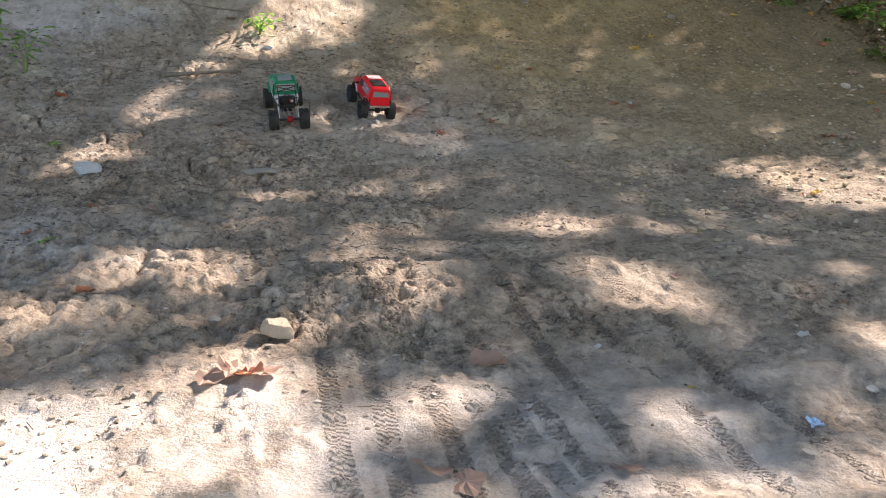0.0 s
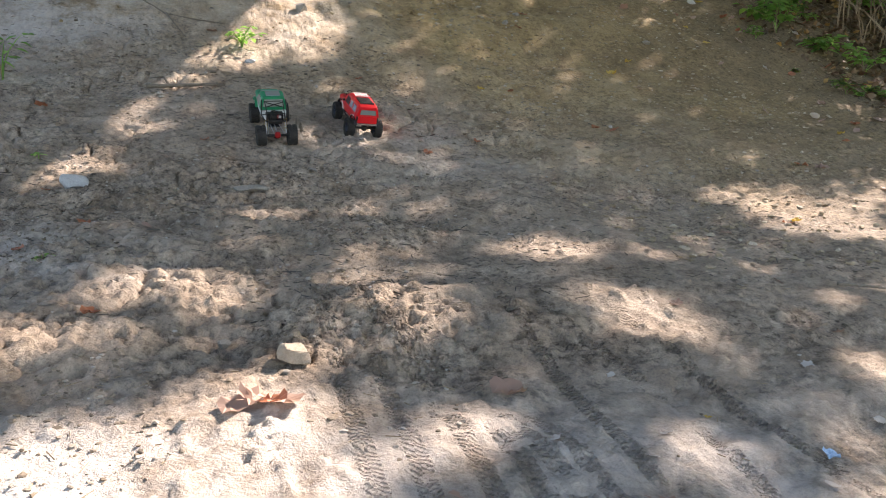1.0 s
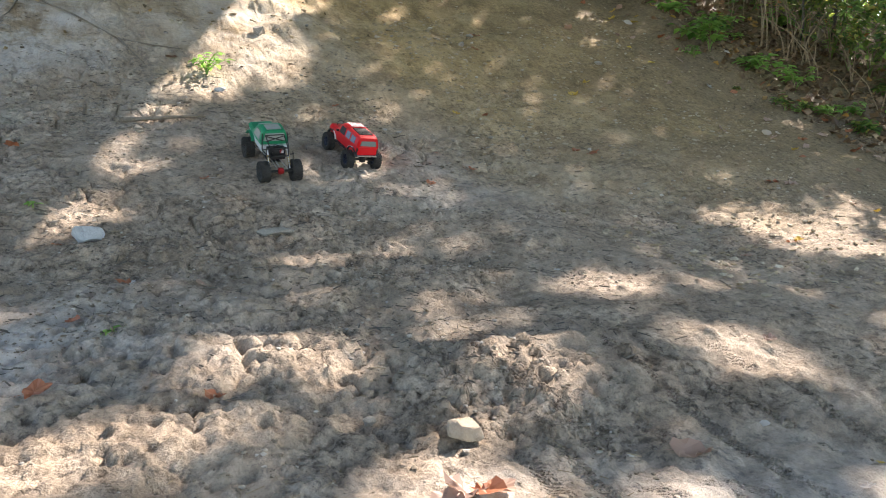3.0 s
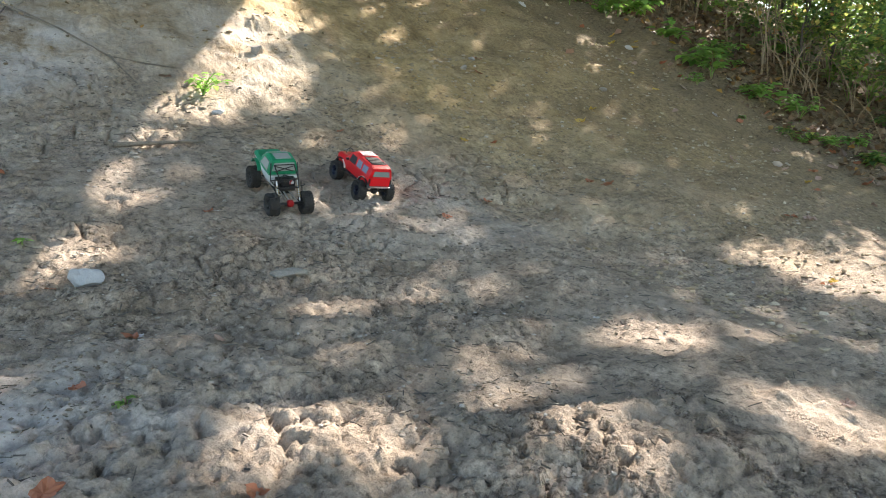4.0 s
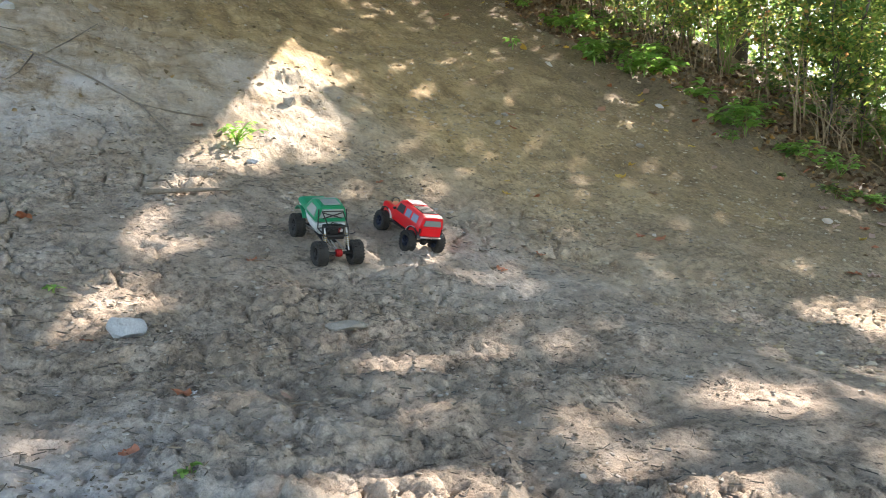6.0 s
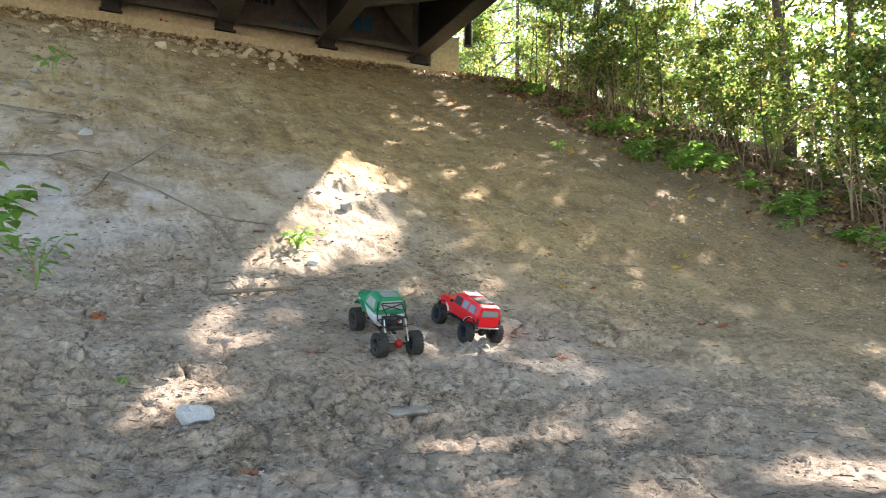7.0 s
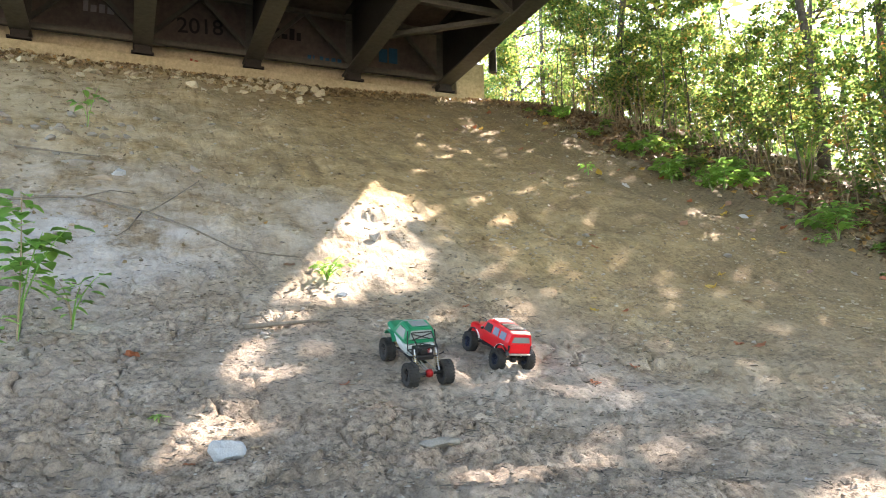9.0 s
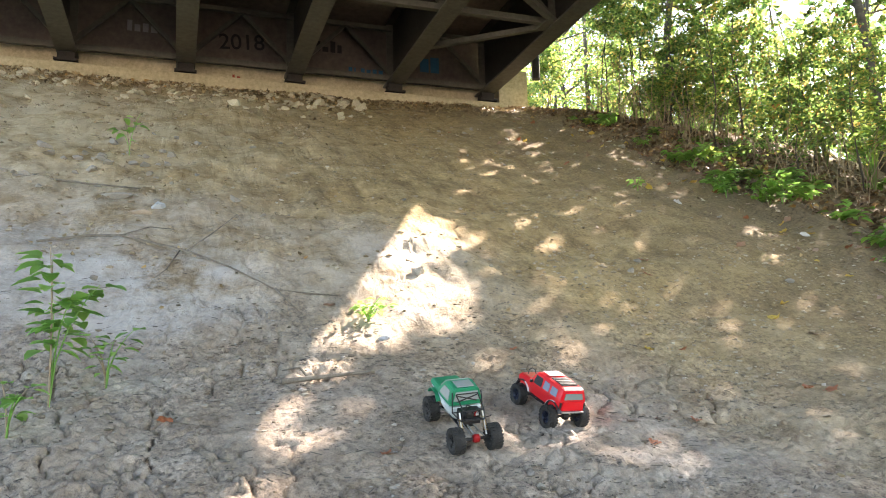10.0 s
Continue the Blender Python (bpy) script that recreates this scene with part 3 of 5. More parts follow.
def tall_trees():
    rng = np.random.default_rng(5)
    n = 90000
    c = np.stack([rng.uniform(6.5, 24, n), rng.uniform(1, 26, n), rng.normal(12.3, 0.55, n)], 1)
    s = np.array(TO_SUN)
    # where the leaf's shadow falls on the bank
    d = (c[:, 2] - 0.8) / s[2]
    for _ in range(30):
        p = c - d[:, None] * s
        d = d + 0.7 * (p[:, 2] - bank(p[:, 0], p[:, 1])) / (s[2] + 0.2)
    p = c - d[:, None] * s
    keep = (p[:, 0] > -4.5) & (p[:, 0] < 10.0 + 2.2 * vnoise(p[:, 1] * 0.6, p[:, 0] * 0.6, 3)) & (p[:, 1] > -4) & (p[:, 1] < 17)
    jx, jy = p[:, 0] + rng.normal(0, 0.02, n), p[:, 1] + rng.normal(0, 0.02, n)
    wx = jx + 0.2 * fbm(jx * 2.6, jy * 2.6, 3, 7) + 0.10 * vnoise(jx * 9, jy * 9, 8)
    wy = jy + 0.2 * fbm(jx * 2.6, jy * 2.6, 3, 9) + 0.10 * vnoise(jx * 9, jy * 9, 10)
    small = [(rng.uniform(1.5, 7), rng.uniform(4.5, 13), rng.uniform(0.02, 0.09), rng.uniform(0.03, 0.12)) for _ in range(60)] + [(rng.uniform(6, 10.5), rng.uniform(4, 16), rng.uniform(0.04, 0.16), rng.uniform(0.05, 0.2)) for _ in range(60)]
    for cx, cy, rx, ry in GAPS + small:
        keep &= np.hypot((wx - cx) / (rx + 0.035), (wy - cy) / (ry + 0.035)) > 1
    for cx, cy, rx, ry in THIN:
        keep &= (np.hypot((wx - cx) / rx, (wy - cy) / ry) > 1) | (rng.uniform(0, 1, n) < 0.42)
    c = c[keep]
    size = rng.uniform(0.16, 0.30, len(c))
    stems = np.array([(12.2, 6.0), (16.5, 8.5), (12.8, 13.5), (17.5, 15.5), (13.8, 19.5), (20.5, 11.0), (10.2, 17.2), (20.0, 20.0)])
    owner = np.hypot(c[:, 0, None] - stems[:, 0] + rng.normal(0, 0.5, (len(c), 1)), c[:, 1, None] - stems[:, 1] + rng.normal(0, 0.5, (len(c), 1))).argmin(1)
    for k, (x, y) in enumerate(stems):
        z = on_ground(x, y) - 0.1
        t = thing("tree", pose(x, y, z), "tall leaning tree with a high green crown", "tree", "tall trees")
        h, lean = 13.2 - z, rng.normal(0, 0.5, 2)
        pts = [Vector((lean[0] * f * f, lean[1] * f * f, h * f)) for f in (0, 0.15, 0.35, 0.55, 0.75, 0.9, 1.0)]
        bm = rod(pts, [0.14, 0.105, 0.095, 0.085, 0.07, 0.045, 0.015], 10)
        limbs = bmesh.new()
        for _ in range(11):
            f, a, ln = rng.uniform(0.72, 0.97), rng.uniform(0, math.tau), rng.uniform(1.2, 3.0)
            p0 = Vector((lean[0] * f * f, lean[1] * f * f, h * f))
            e = Vector((p0.x + ln * math.cos(a), p0.y + ln * math.sin(a), min(h - 0.6, p0.z + 0.5 * ln)))
            rod([p0, p0.lerp(e, 0.5) + Vector((0, 0, 0.15)), e], [0.05, 0.03, 0.01], 6, limbs, False)
        part("trunk", bm, BARK, t, smooth=True)
        part("limb", limbs, BARK, t, smooth=True)["kind"] = "stuff"
        v, f = leaves_mesh(c[owner == k] - np.array([x, y, z]), size[owner == k], rng, 0.1)
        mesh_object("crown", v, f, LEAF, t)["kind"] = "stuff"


tall_trees()

# the wood beside the bank, thin where the sun comes through to its edge
SUNNY = [(6.9, 8.3, 2.9, 0.55), (7.4, 10.2, 3.6, 0.5), (7.0, 6.6, 2.2, 0.5), (6.6, 10.9, 4.1, 0.4), (8.1, 12.6, 5.2, 0.5), (7.15, 18.5, 8.0, 0.7), (7.1, 18.5, 8.6, 0.6)]
GLADE = (28.0, 29.2)


def shades(x, y, top, wide=0.7):
    """Whether a plant there would stand in a sunny spot's light or in the gap beside the abutment."""
    for sx, sy, sz, r in SUNNY:
        along = ((x - sx) * TO_SUN.x + (y - sy) * TO_SUN.y) / math.hypot(TO_SUN.x, TO_SUN.y)
        off = abs((x - sx) * TO_SUN.y - (y - sy) * TO_SUN.x) / math.hypot(TO_SUN.x, TO_SUN.y)
        if along > 0.4 and off < r + wide and top > sz + along * TO_SUN.z / math.hypot(TO_SUN.x, TO_SUN.y):
            return True
    return y > 18 and GLADE[0] - 0.3 < math.degrees(math.atan2(x + 1.13, y - 1.42)) < GLADE[1] + 0.3


KINDS = [(21, 11, 0.13, 2.6, 5200, 0.105, 0.25, 0.10), (22, 9, 0.10, 2.2, 4400, 0.09, 0.18, 0.12), (23, 13, 0.17, 3.0, 6200, 0.11, 0.3, 0.08), (24, 7, 0.07, 1.7, 3400, 0.085, 0.12, 0.14)]
SMALL = [(31, 3.2, 0.022, 0.9, 1050, 0.075, 0.42, 0.12), (32, 2.6, 0.018, 0.8, 1200, 0.075, 0.12, 0.15), (33, 4.2, 0.028, 1.1, 1500, 0.075, 0.38, 0.12)]


def wood():
    rng = np.random.default_rng(8)
    masters = []
    for k in range(34):
        for _ in range(40):
            x, y = rng.uniform(9.0, 34), rng.uniform(7, 46)
            if y > 20 or x > 8.6 + 0.1 * y:
                break
        z = float(bank(np.array([x]), np.array([y]))[0])
        grow = rng.uniform(0.8, 1.25)
        if y < 13 + 0.55 * x:
            grow = min(grow, max(2.2, x - 4.5 - z) / (1.1 * KINDS[k % len(KINDS)][1]))
        m = pose(x, y, z - 0.1, 0, 0, rng.uniform(0, 360)) @ Matrix.Scale(grow, 4)
        if k >= len(KINDS) and shades(x, y, z + grow * KINDS[k % len(KINDS)][1] * 0.8, -0.1):
            continue
        if k < len(KINDS):
            masters.append(tree("tree", m, "slender woodland tree with sparse green and yellowing leaves", "tree", "woodland trees", KINDS[k]))
        else:
            copy_thing(masters[k % len(KINDS)], m)
    masters = []
    for k in range(125):
        y = rng.uniform(6, 19) if k % 3 else rng.uniform(18, 26)
        x = 7.9 + abs(rng.normal(0, 1.6)) + (0.5 if y > 15 else 0) + 0.03 * y + (rng.uniform(1, 8) if k > 70 else 0)
        m = pose(x, y, float(bank(np.array([x]), np.array([y]))[0]) - 0.05, 0, 0, rng.uniform(0, 360)) @ Matrix.Scale(rng.uniform(0.7, 1.25), 4)
        if k >= len(SMALL) and shades(x, y, m.translation.z + 2.6, -0.1):
            continue
        if k < len(SMALL):
            masters.append(tree("sapling", m, "thin green sapling at the edge of the bare bank", "sapling", "saplings", SMALL[k]))
        else:
            copy_thing(masters[k % len(SMALL)], m)


wood()


def far_wood():
    """The wood's depth behind: countless leaves, and the trunks among them."""
    rng = np.random.default_rng(19)
    n = 36000
    a, r = np.radians(rng.uniform(8, 88, n)), rng.uniform(30, 62, n)
    x, y = r * np.sin(a) - 1, r * np.cos(a) + 1
    top = 17 + 9 * fbm(a * 6, r * 0.06, 3, 5)
    z = bank(x, y) + rng.uniform(0, 1, n) ** 1.25 * top
    keep = fbm(a * 30, z * 0.35 + r * 0.1, 4, 15) > -0.45 + 0.045 * np.clip(z - bank(x, y), 0, 10)
    bearing = np.degrees(np.arctan2(x + 1.13, y - 1.42))
    keep &= (bearing < GLADE[0]) | (bearing > GLADE[1]) | (z > 13.5)
    c = np.stack([x, y, z], 1)[keep]
    v, f = leaves_mesh(c, rng.uniform(0.30, 0.62, len(c)), rng)
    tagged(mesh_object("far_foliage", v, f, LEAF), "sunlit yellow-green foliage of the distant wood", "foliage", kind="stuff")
    # extra canopy layer, added to keep direct sun off the wood's floor
    n = 9000
    c = np.stack([rng.uniform(19, 46, n), rng.uniform(3, 46, n), rng.uniform(11.5, 16, n)], 1)
    v, f = leaves_mesh(c, rng.uniform(0.3, 0.6, n), rng, 0.1)
    tagged(mesh_object("high_foliage", v, f, LEAF), "high leafy canopy over the wood", "foliage", kind="stuff")
    bm = bmesh.new()
    for _ in range(60):
        a, r = radians(rng.uniform(10, 80)), rng.uniform(24, 48)
        x, y = r * math.sin(a), r * math.cos(a)
        if GLADE[0] - 0.5 < math.degrees(math.atan2(x + 1.13, y - 1.42)) < GLADE[1] + 0.5:
            continue
        z, h = float(bank(np.array([x]), np.array([y]))[0]), rng.uniform(9, 17)
        w, d = rng.uniform(0.04, 0.11), rng.normal(0, 0.8, 2)
        rod([(x, y, z - 0.3), (x + d[0] * 0.4, y + d[1] * 0.4, z + h * 0.5), (x + d[0], y + d[1], z + h)], [w, w * 0.7, w * 0.2], 6, bm, False)
    tagged(part("far_trunks", bm, BARK), "thin grey trunks deep in the wood", "trunks", kind="stuff")


far_wood()

# ---- the two model cars ----


def paint(name, colour, rough=0.35, coat=0.4, dust=0.25):
    m, t, b = material(name, colour, rough)
    b.inputs["Coat Weight"].default_value = coat
    dirt = ramp(t, noise_at(t, 30, 5, 0.7), [(0.45, (0, 0, 0)), (0.75, (dust, dust, dust))])
    t.links.new(mixed(t, dirt, tuple(colour), (0.30, 0.25, 0.19)), b.inputs["Base Color"])
    return m


RED = paint("red_shell", (0.74, 0.006, 0.014), 0.35, 0.3, 0.05)
GREEN = paint("green_shell", (0.001, 0.235, 0.105), 0.5, 0.12, 0.04)
SILVER = paint("silver_shell", (0.66, 0.70, 0.69), 0.4, 0.3, 0.2)
RUBBER = grained("dusty_rubber", (0.014, 0.014, 0.014), (0.05, 0.046, 0.04), 20, 0.9, 0, 0.4, 0.002)
BLACK = grained("black_plastic", (0.008, 0.008, 0.009), (0.022, 0.021, 0.02), 25, 0.5)
RIM = grained("dark_blue_rim", (0.012, 0.016, 0.03), (0.03, 0.04, 0.075), 25, 0.4, 0.5)
CHROME = grained("bare_metal", (0.35, 0.34, 0.33), (0.6, 0.59, 0.57), 25, 0.35, 0.9)
RED_METAL = grained("red_anodised", (0.35, 0.01, 0.01), (0.55, 0.02, 0.02), 25, 0.4, 0.4)
TINT = paint("smoked_window", (0.20, 0.24, 0.22), 0.12, 0.6, 0.3)
BLUE_TINT = paint("blue_window", (0.22, 0.27, 0.36), 0.15, 0.6, 0.2)
PALE_TINT = paint("clear_window", (0.34, 0.37, 0.35), 0.15, 0.6, 0.3)
WHITE = grained("white_plastic", (0.55, 0.55, 0.53), (0.75, 0.75, 0.73), 25, 0.5)
BRASS = grained("gold_spring", (0.35, 0.22, 0.06), (0.55, 0.38, 0.12), 25, 0.35, 0.8)


def shell(sections, caps=True):
    """A shell through mirrored cross sections (y, [(half width, z), ...]) from the bottom edge to the roof."""
    bm = bmesh.new()
    rings = [[bm.verts.new((x, y, z)) for x, z in prof] + [bm.verts.new((-x, y, z)) for x, z in reversed(prof)] for y, prof in sections]
    n = len(rings[0])
    for a, b in zip(rings, rings[1:]):
        for k in range(n - 1):
            bm.faces.new((a[k], a[k + 1], b[k + 1], b[k]))
    if caps:
        bm.faces.new(rings[0])
        bm.faces.new(rings[-1])
    bmesh.ops.bevel(bm, geom=list(bm.edges), offset=0.004, segments=2, affect="EDGES", clamp_overlap=True)
    return bm


def lathe_x(profile, sides, bm=None, at=(0, 0, 0)):
    bm = bm or bmesh.new()
    rings = [[bm.verts.new((at[0] + x, at[1] + r * math.cos(a), at[2] + r * math.sin(a))) for a in (k * math.tau / sides for k in range(sides))] for x, r in profile]
    for a, b in zip(rings, rings[1:]):
        for k in range(sides):
            bm.faces.new((a[k], a[(k + 1) % sides], b[(k + 1) % sides], b[k]))
    return bm


def panel(corners, thick=0.003):
    """A thin plate through four corners, pushed out along its normal."""
    bm = bmesh.new()
    c = [Vector(p) for p in corners]
    n = (c[1] - c[0]).cross(c[3] - c[0]).normalized() * thick
    lo, hi = [bm.verts.new(p - n) for p in c], [bm.verts.new(p + n) for p in c]
    bm.faces.new(lo[::-1])
    bm.faces.new(hi)
    for k in range(4):
        bm.faces.new((lo[k], lo[(k + 1) % 4], hi[(k + 1) % 4], hi[k]))
    return bm


def wheel(car, x, y, radius, width, rim_mat):
    s = 1 if x > 0 else -1
    w, r = width / 2, radius
    rim = lathe_x([(-w * 0.55, 0.012), (-w * 0.55, r * 0.2), (-w * 0.2, r * 0.3), (-w * 0.25, r * 0.45), (-w * 0.8, r * 0.55), (w * 0.8, r * 0.55), (w * 0.25, r * 0.45), (w * 0.2, r * 0.3), (w * 0.55, r * 0.2), (w * 0.55, 0.012)], 18)
    hub = part("wheel", rim, rim_mat, car, smooth=False)
    hub.location = (x, y, radius)
    for k in range(6):
        a = k * math.tau / 6
        part("spoke", beam((s * w * 0.5, r * 0.12 * math.cos(a), r * 0.12 * math.sin(a)), (s * w * 0.7, r * 0.5 * math.cos(a), r * 0.5 * math.sin(a)), 0.010, 0.006), rim_mat, hub)
    tyre = lathe_x([(-w * 0.8, r * 0.54), (-w, r * 0.66), (-w, r * 0.86), (-w * 0.86, r * 0.94), (-w * 0.4, r * 0.955), (w * 0.4, r * 0.955), (w * 0.86, r * 0.94), (w, r * 0.86), (w, r * 0.66), (w * 0.8, r * 0.54)], 30)
    for k in range(22):
        for side, off in ((-1, 0.0), (1, 0.5)):
            a = (k + off) * math.tau / 22
            turn = Matrix.Rotation(a, 4, "X")
            box((w * 0.72, r * 0.15, r * 0.10), turn @ Vector((side * w * 0.55, 0, r * 0.965)), 0, tyre, turn @ Matrix.Rotation(side * 0.35, 4, "Z"))
            box((w * 0.16, r * 0.14, r * 0.22), turn @ Vector((side * w * 0.97, 0, r * 0.86)), 0, tyre, turn)
    part("tyre", tyre, RUBBER, hub, "dusty black knobbly rubber tyre")


def flare(car, x, y, z, radius, width, mat, name="fender_flare", a0=10, a1=170, lip=0.007):
    s = 1 if x > 0 else -1
    bm = bmesh.new()
    rows = []
    for k in range(11):
        a = radians(a0 + (a1 - a0) * k / 10)
        rows.append([bm.verts.new((x + dx, y + rr * math.cos(a), z + rr * math.sin(a))) for dx, rr in ((-s * 0.012, radius), (s * width, radius), (s * width, radius - lip), (-s * 0.012, radius - lip))])
    for p, q in zip(rows, rows[1:]):
        for k in range(4):
            bm.faces.new((p[k], p[(k + 1) % 4], q[(k + 1) % 4], q[k]))
    bm.faces.new(rows[0])
    bm.faces.new(rows[-1][::-1])
    part(name, bm, mat, car, smooth=False)


def running_gear(car, track, base, radius, width, rim_mat, rear_diff, link_mat):
    for y, name in ((-base / 2, "rear_axle"), (base / 2, "front_axle")):
        ax = part(name, rod([(-track / 2 + 0.01, y, radius), (track / 2 - 0.01, y, radius)], 0.008, 8), BLACK, car)
        dbm = lathe_x([(-0.022, 0.006), (-0.018, 0.018), (-0.006, 0.023), (0.012, 0.021), (0.02, 0.008)], 12, None, (0.008, y, radius))
        part("differential", dbm, rear_diff if y < 0 else BLACK, ax, "red anodised differential cover" if y < 0 and rear_diff is RED_METAL else "")
        for s in (-1, 1):
            part("link", rod([(s * 0.055, y, radius + 0.004), (s * 0.03, y * 0.12, radius + 0.022)], 0.0035, 6), link_mat, car)
            top = (s * 0.062, y * 0.62, radius + 0.115)
            foot = (s * 0.066, y * 0.97, radius + 0.012)
            sh = part("shock_absorber", rod([foot, top], 0.0045, 8), CHROME, car)
            a, b = Vector(foot), Vector(top)
            pts = []
            for k in range(49):
                f = 0.18 + 0.6 * k / 48
                t = k * math.tau * 7 / 48
                pts.append(a.lerp(b, f) + Vector((0.0095 * math.cos(t), 0.0095 * math.sin(t), 0)))
            part("spring", rod(pts, 0.0016, 5), BRASS if link_mat is CHROME else BLACK, sh)
        part("drive_shaft", rod([(0.008, y * 0.9, radius + 0.008), (0.0, y * 0.1, radius + 0.028)], 0.0045, 8), CHROME, car)
        part("upper_link", rod([(-0.02, y, radius + 0.022), (-0.035, y * 0.15, radius + 0.045)], 0.0035, 6), link_mat, car)
        for s in (-1, 1):
            wheel(car, s * track / 2, y, radius, width, rim_mat)
    part("skid_plate", box((0.085, 0.15, 0.008), (0, 0, radius + 0.012), 0.003), BLACK, car)


def seated(x, y, yaw, base, track):
    """Pose of a car with its wheels on the bank."""
    c, s = math.cos(radians(yaw)), math.sin(radians(yaw))
    def z(dx, dy):
        return on_ground(x + dx * c - dy * s, y + dx * s + dy * c)
    f, r = (z(-track / 2, base / 2) + z(track / 2, base / 2)) / 2, (z(-track / 2, -base / 2) + z(track / 2, -base / 2)) / 2
    lf, rt = (z(-track / 2, base / 2) + z(-track / 2, -base / 2)) / 2, (z(track / 2, base / 2) + z(track / 2, -base / 2)) / 2
    return pose(x, y, (f + r) / 2 - 0.006, 0, 0, yaw) @ pose(0, 0, 0, math.degrees(math.atan2(f - r, base)), -math.degrees(math.atan2(rt - lf, track)), 0)


def red_car():
    base, track, rad = 0.35, 0.205, 0.064
    car = thing("model_car", seated(1.05, 5.84, 5, base, track), "bright red radio controlled off-road car with big black tyres on dirt", "model car")
    running_gear(car, track, base, rad, 0.052, RIM, BLACK, BLACK)
    part("chassis", box((0.075, 0.36, 0.022), (0, 0, 0.105), 0.004), BLACK, car)
    low, belt = 0.112, 0.182
    body = part("body", shell([
        (-0.235, [(0.086, low + 0.012), (0.094, 0.15), (0.096, belt), (0.078, 0.240), (0.070, 0.246)]),
        (-0.205, [(0.090, low), (0.098, 0.15), (0.099, belt), (0.080, 0.252), (0.072, 0.257)]),
        (0.020, [(0.090, low), (0.098, 0.15), (0.099, belt), (0.081, 0.258), (0.072, 0.263)]),
        (0.055, [(0.090, low), (0.098, 0.15), (0.099, belt), (0.082, 0.250), (0.072, 0.256)]),
        (0.115, [(0.090, low), (0.098, 0.15), (0.098, belt - 0.002), (0.088, 0.193), (0.078, 0.196)]),
        (0.235, [(0.086, low + 0.015), (0.094, 0.15), (0.094, belt - 0.006), (0.084, 0.186), (0.074, 0.189)]),
        (0.250, [(0.080, low + 0.02), (0.088, 0.15), (0.088, belt - 0.012), (0.078, 0.176), (0.068, 0.178)])]), RED, car, smooth=False)
    gate = part("tailgate", panel([(-0.080, -0.2385, 0.128), (0.080, -0.2385, 0.128), (0.078, -0.2395, 0.182), (-0.078, -0.2395, 0.182)], 0.004), RED, car)
    part("rear_window", panel([(-0.070, -0.237, 0.192), (0.070, -0.237, 0.192), (0.060, -0.2345, 0.228), (-0.060, -0.2345, 0.228)], 0.005), TINT, gate, "smoked rear window")
    for s in (-1, 1):
        part("tail_light", box((0.010, 0.010, 0.034), (s * 0.0885, -0.235, 0.158), 0.002), BLACK, body, "dark tail light")
        def side(y0, y1, z0, z1):
            def at(y, z):
                return (s * (0.099 - (z - belt) * 0.27 + 0.0005), y, z)
            q = [at(y0, z0), at(y1, z0), at(y1 - 0.012 if y1 > 0 else y1, z1), at(y0 + 0.004, z1)]
            return panel(q if s > 0 else q[::-1], 0.003)
        part("rear_side_window", side(-0.190, -0.125, 0.190, 0.236), BLUE_TINT, body, "blue-grey side window")
        part("middle_side_window", side(-0.105, -0.045, 0.190, 0.238), BLUE_TINT, body, "blue-grey side window")
        part("front_side_window", side(-0.025, 0.060, 0.188, 0.240), BLACK, body, "open black front window")
        for y in (-base / 2, base / 2):
            flare(car, s * 0.096, y, rad + 0.022, 0.078, 0.010, BLACK, a0=20, a1=160)
            flare(car, s * 0.1065, y, rad + 0.022, 0.0790, 0.0015, SILVER, "flare_edge", 20 if y < 0 else 110, 100 if y < 0 else 160, 0.002)
        part("mirror", box((0.022, 0.012, 0.016), (s * 0.112, 0.068, 0.196), 0.004), BLACK, body)
        part("headlight", box((0.024, 0.008, 0.020), (s * 0.060, 0.252, 0.158), 0.003), WHITE, body)
        part("sill", rod([(s * 0.098, -0.10, 0.108), (s * 0.104, 0.0, 0.104), (s * 0.098, 0.10, 0.108)], 0.005, 6), BLACK, car)
    part("windscreen", panel([(-0.078, 0.114, 0.200), (-0.070, 0.062, 0.249), (0.070, 0.062, 0.249), (0.078, 0.114, 0.200)], 0.003), TINT, body, "smoked windscreen")
    part("grille", box((0.070, 0.006, 0.024), (0, 0.252, 0.158), 0.002), BLACK, body)
    part("rear_bumper", box((0.170, 0.016, 0.010), (0, -0.243, 0.119), 0.003), CHROME, car, "scuffed silver rear bumper")
    part("front_bumper", box((0.160, 0.020, 0.018), (0, 0.262, 0.128), 0.004), BLACK, car)
    part("hood_loop", rod([(-0.05, 0.20, 0.190), (-0.045, 0.205, 0.215), (-0.02, 0.21, 0.226), (0.005, 0.205, 0.215), (0.01, 0.20, 0.190)], 0.003, 6), BLACK, car)
    roof = part("roof_panel", box((0.118, 0.125, 0.006), (0, -0.125, 0.2605), 0.002), BLACK, car, "black roof panel")
    for k in range(5):
        part("panel_rib", box((0.112, 0.006, 0.005), (0, -0.178 + k * 0.026, 0.2650), 0.001), BLACK, roof)
    rack = part("roof_rack", box((0.126, 0.070, 0.004), (0, -0.010, 0.2670), 0.001), RED, car)
    for k in range(7):
        part("white_mark", box((0.010, 0.050 - 0.008 * (k % 3), 0.003), (-0.050 + k * 0.0165, -0.010, 0.2700)), WHITE, rack, "white roof lettering mark")
    part("white_bar", box((0.124, 0.004, 0.004), (0, 0.026, 0.2700)), WHITE, rack)
    part("white_bar", box((0.124, 0.004, 0.004), (0, -0.046, 0.2700)), WHITE, rack)
    return car


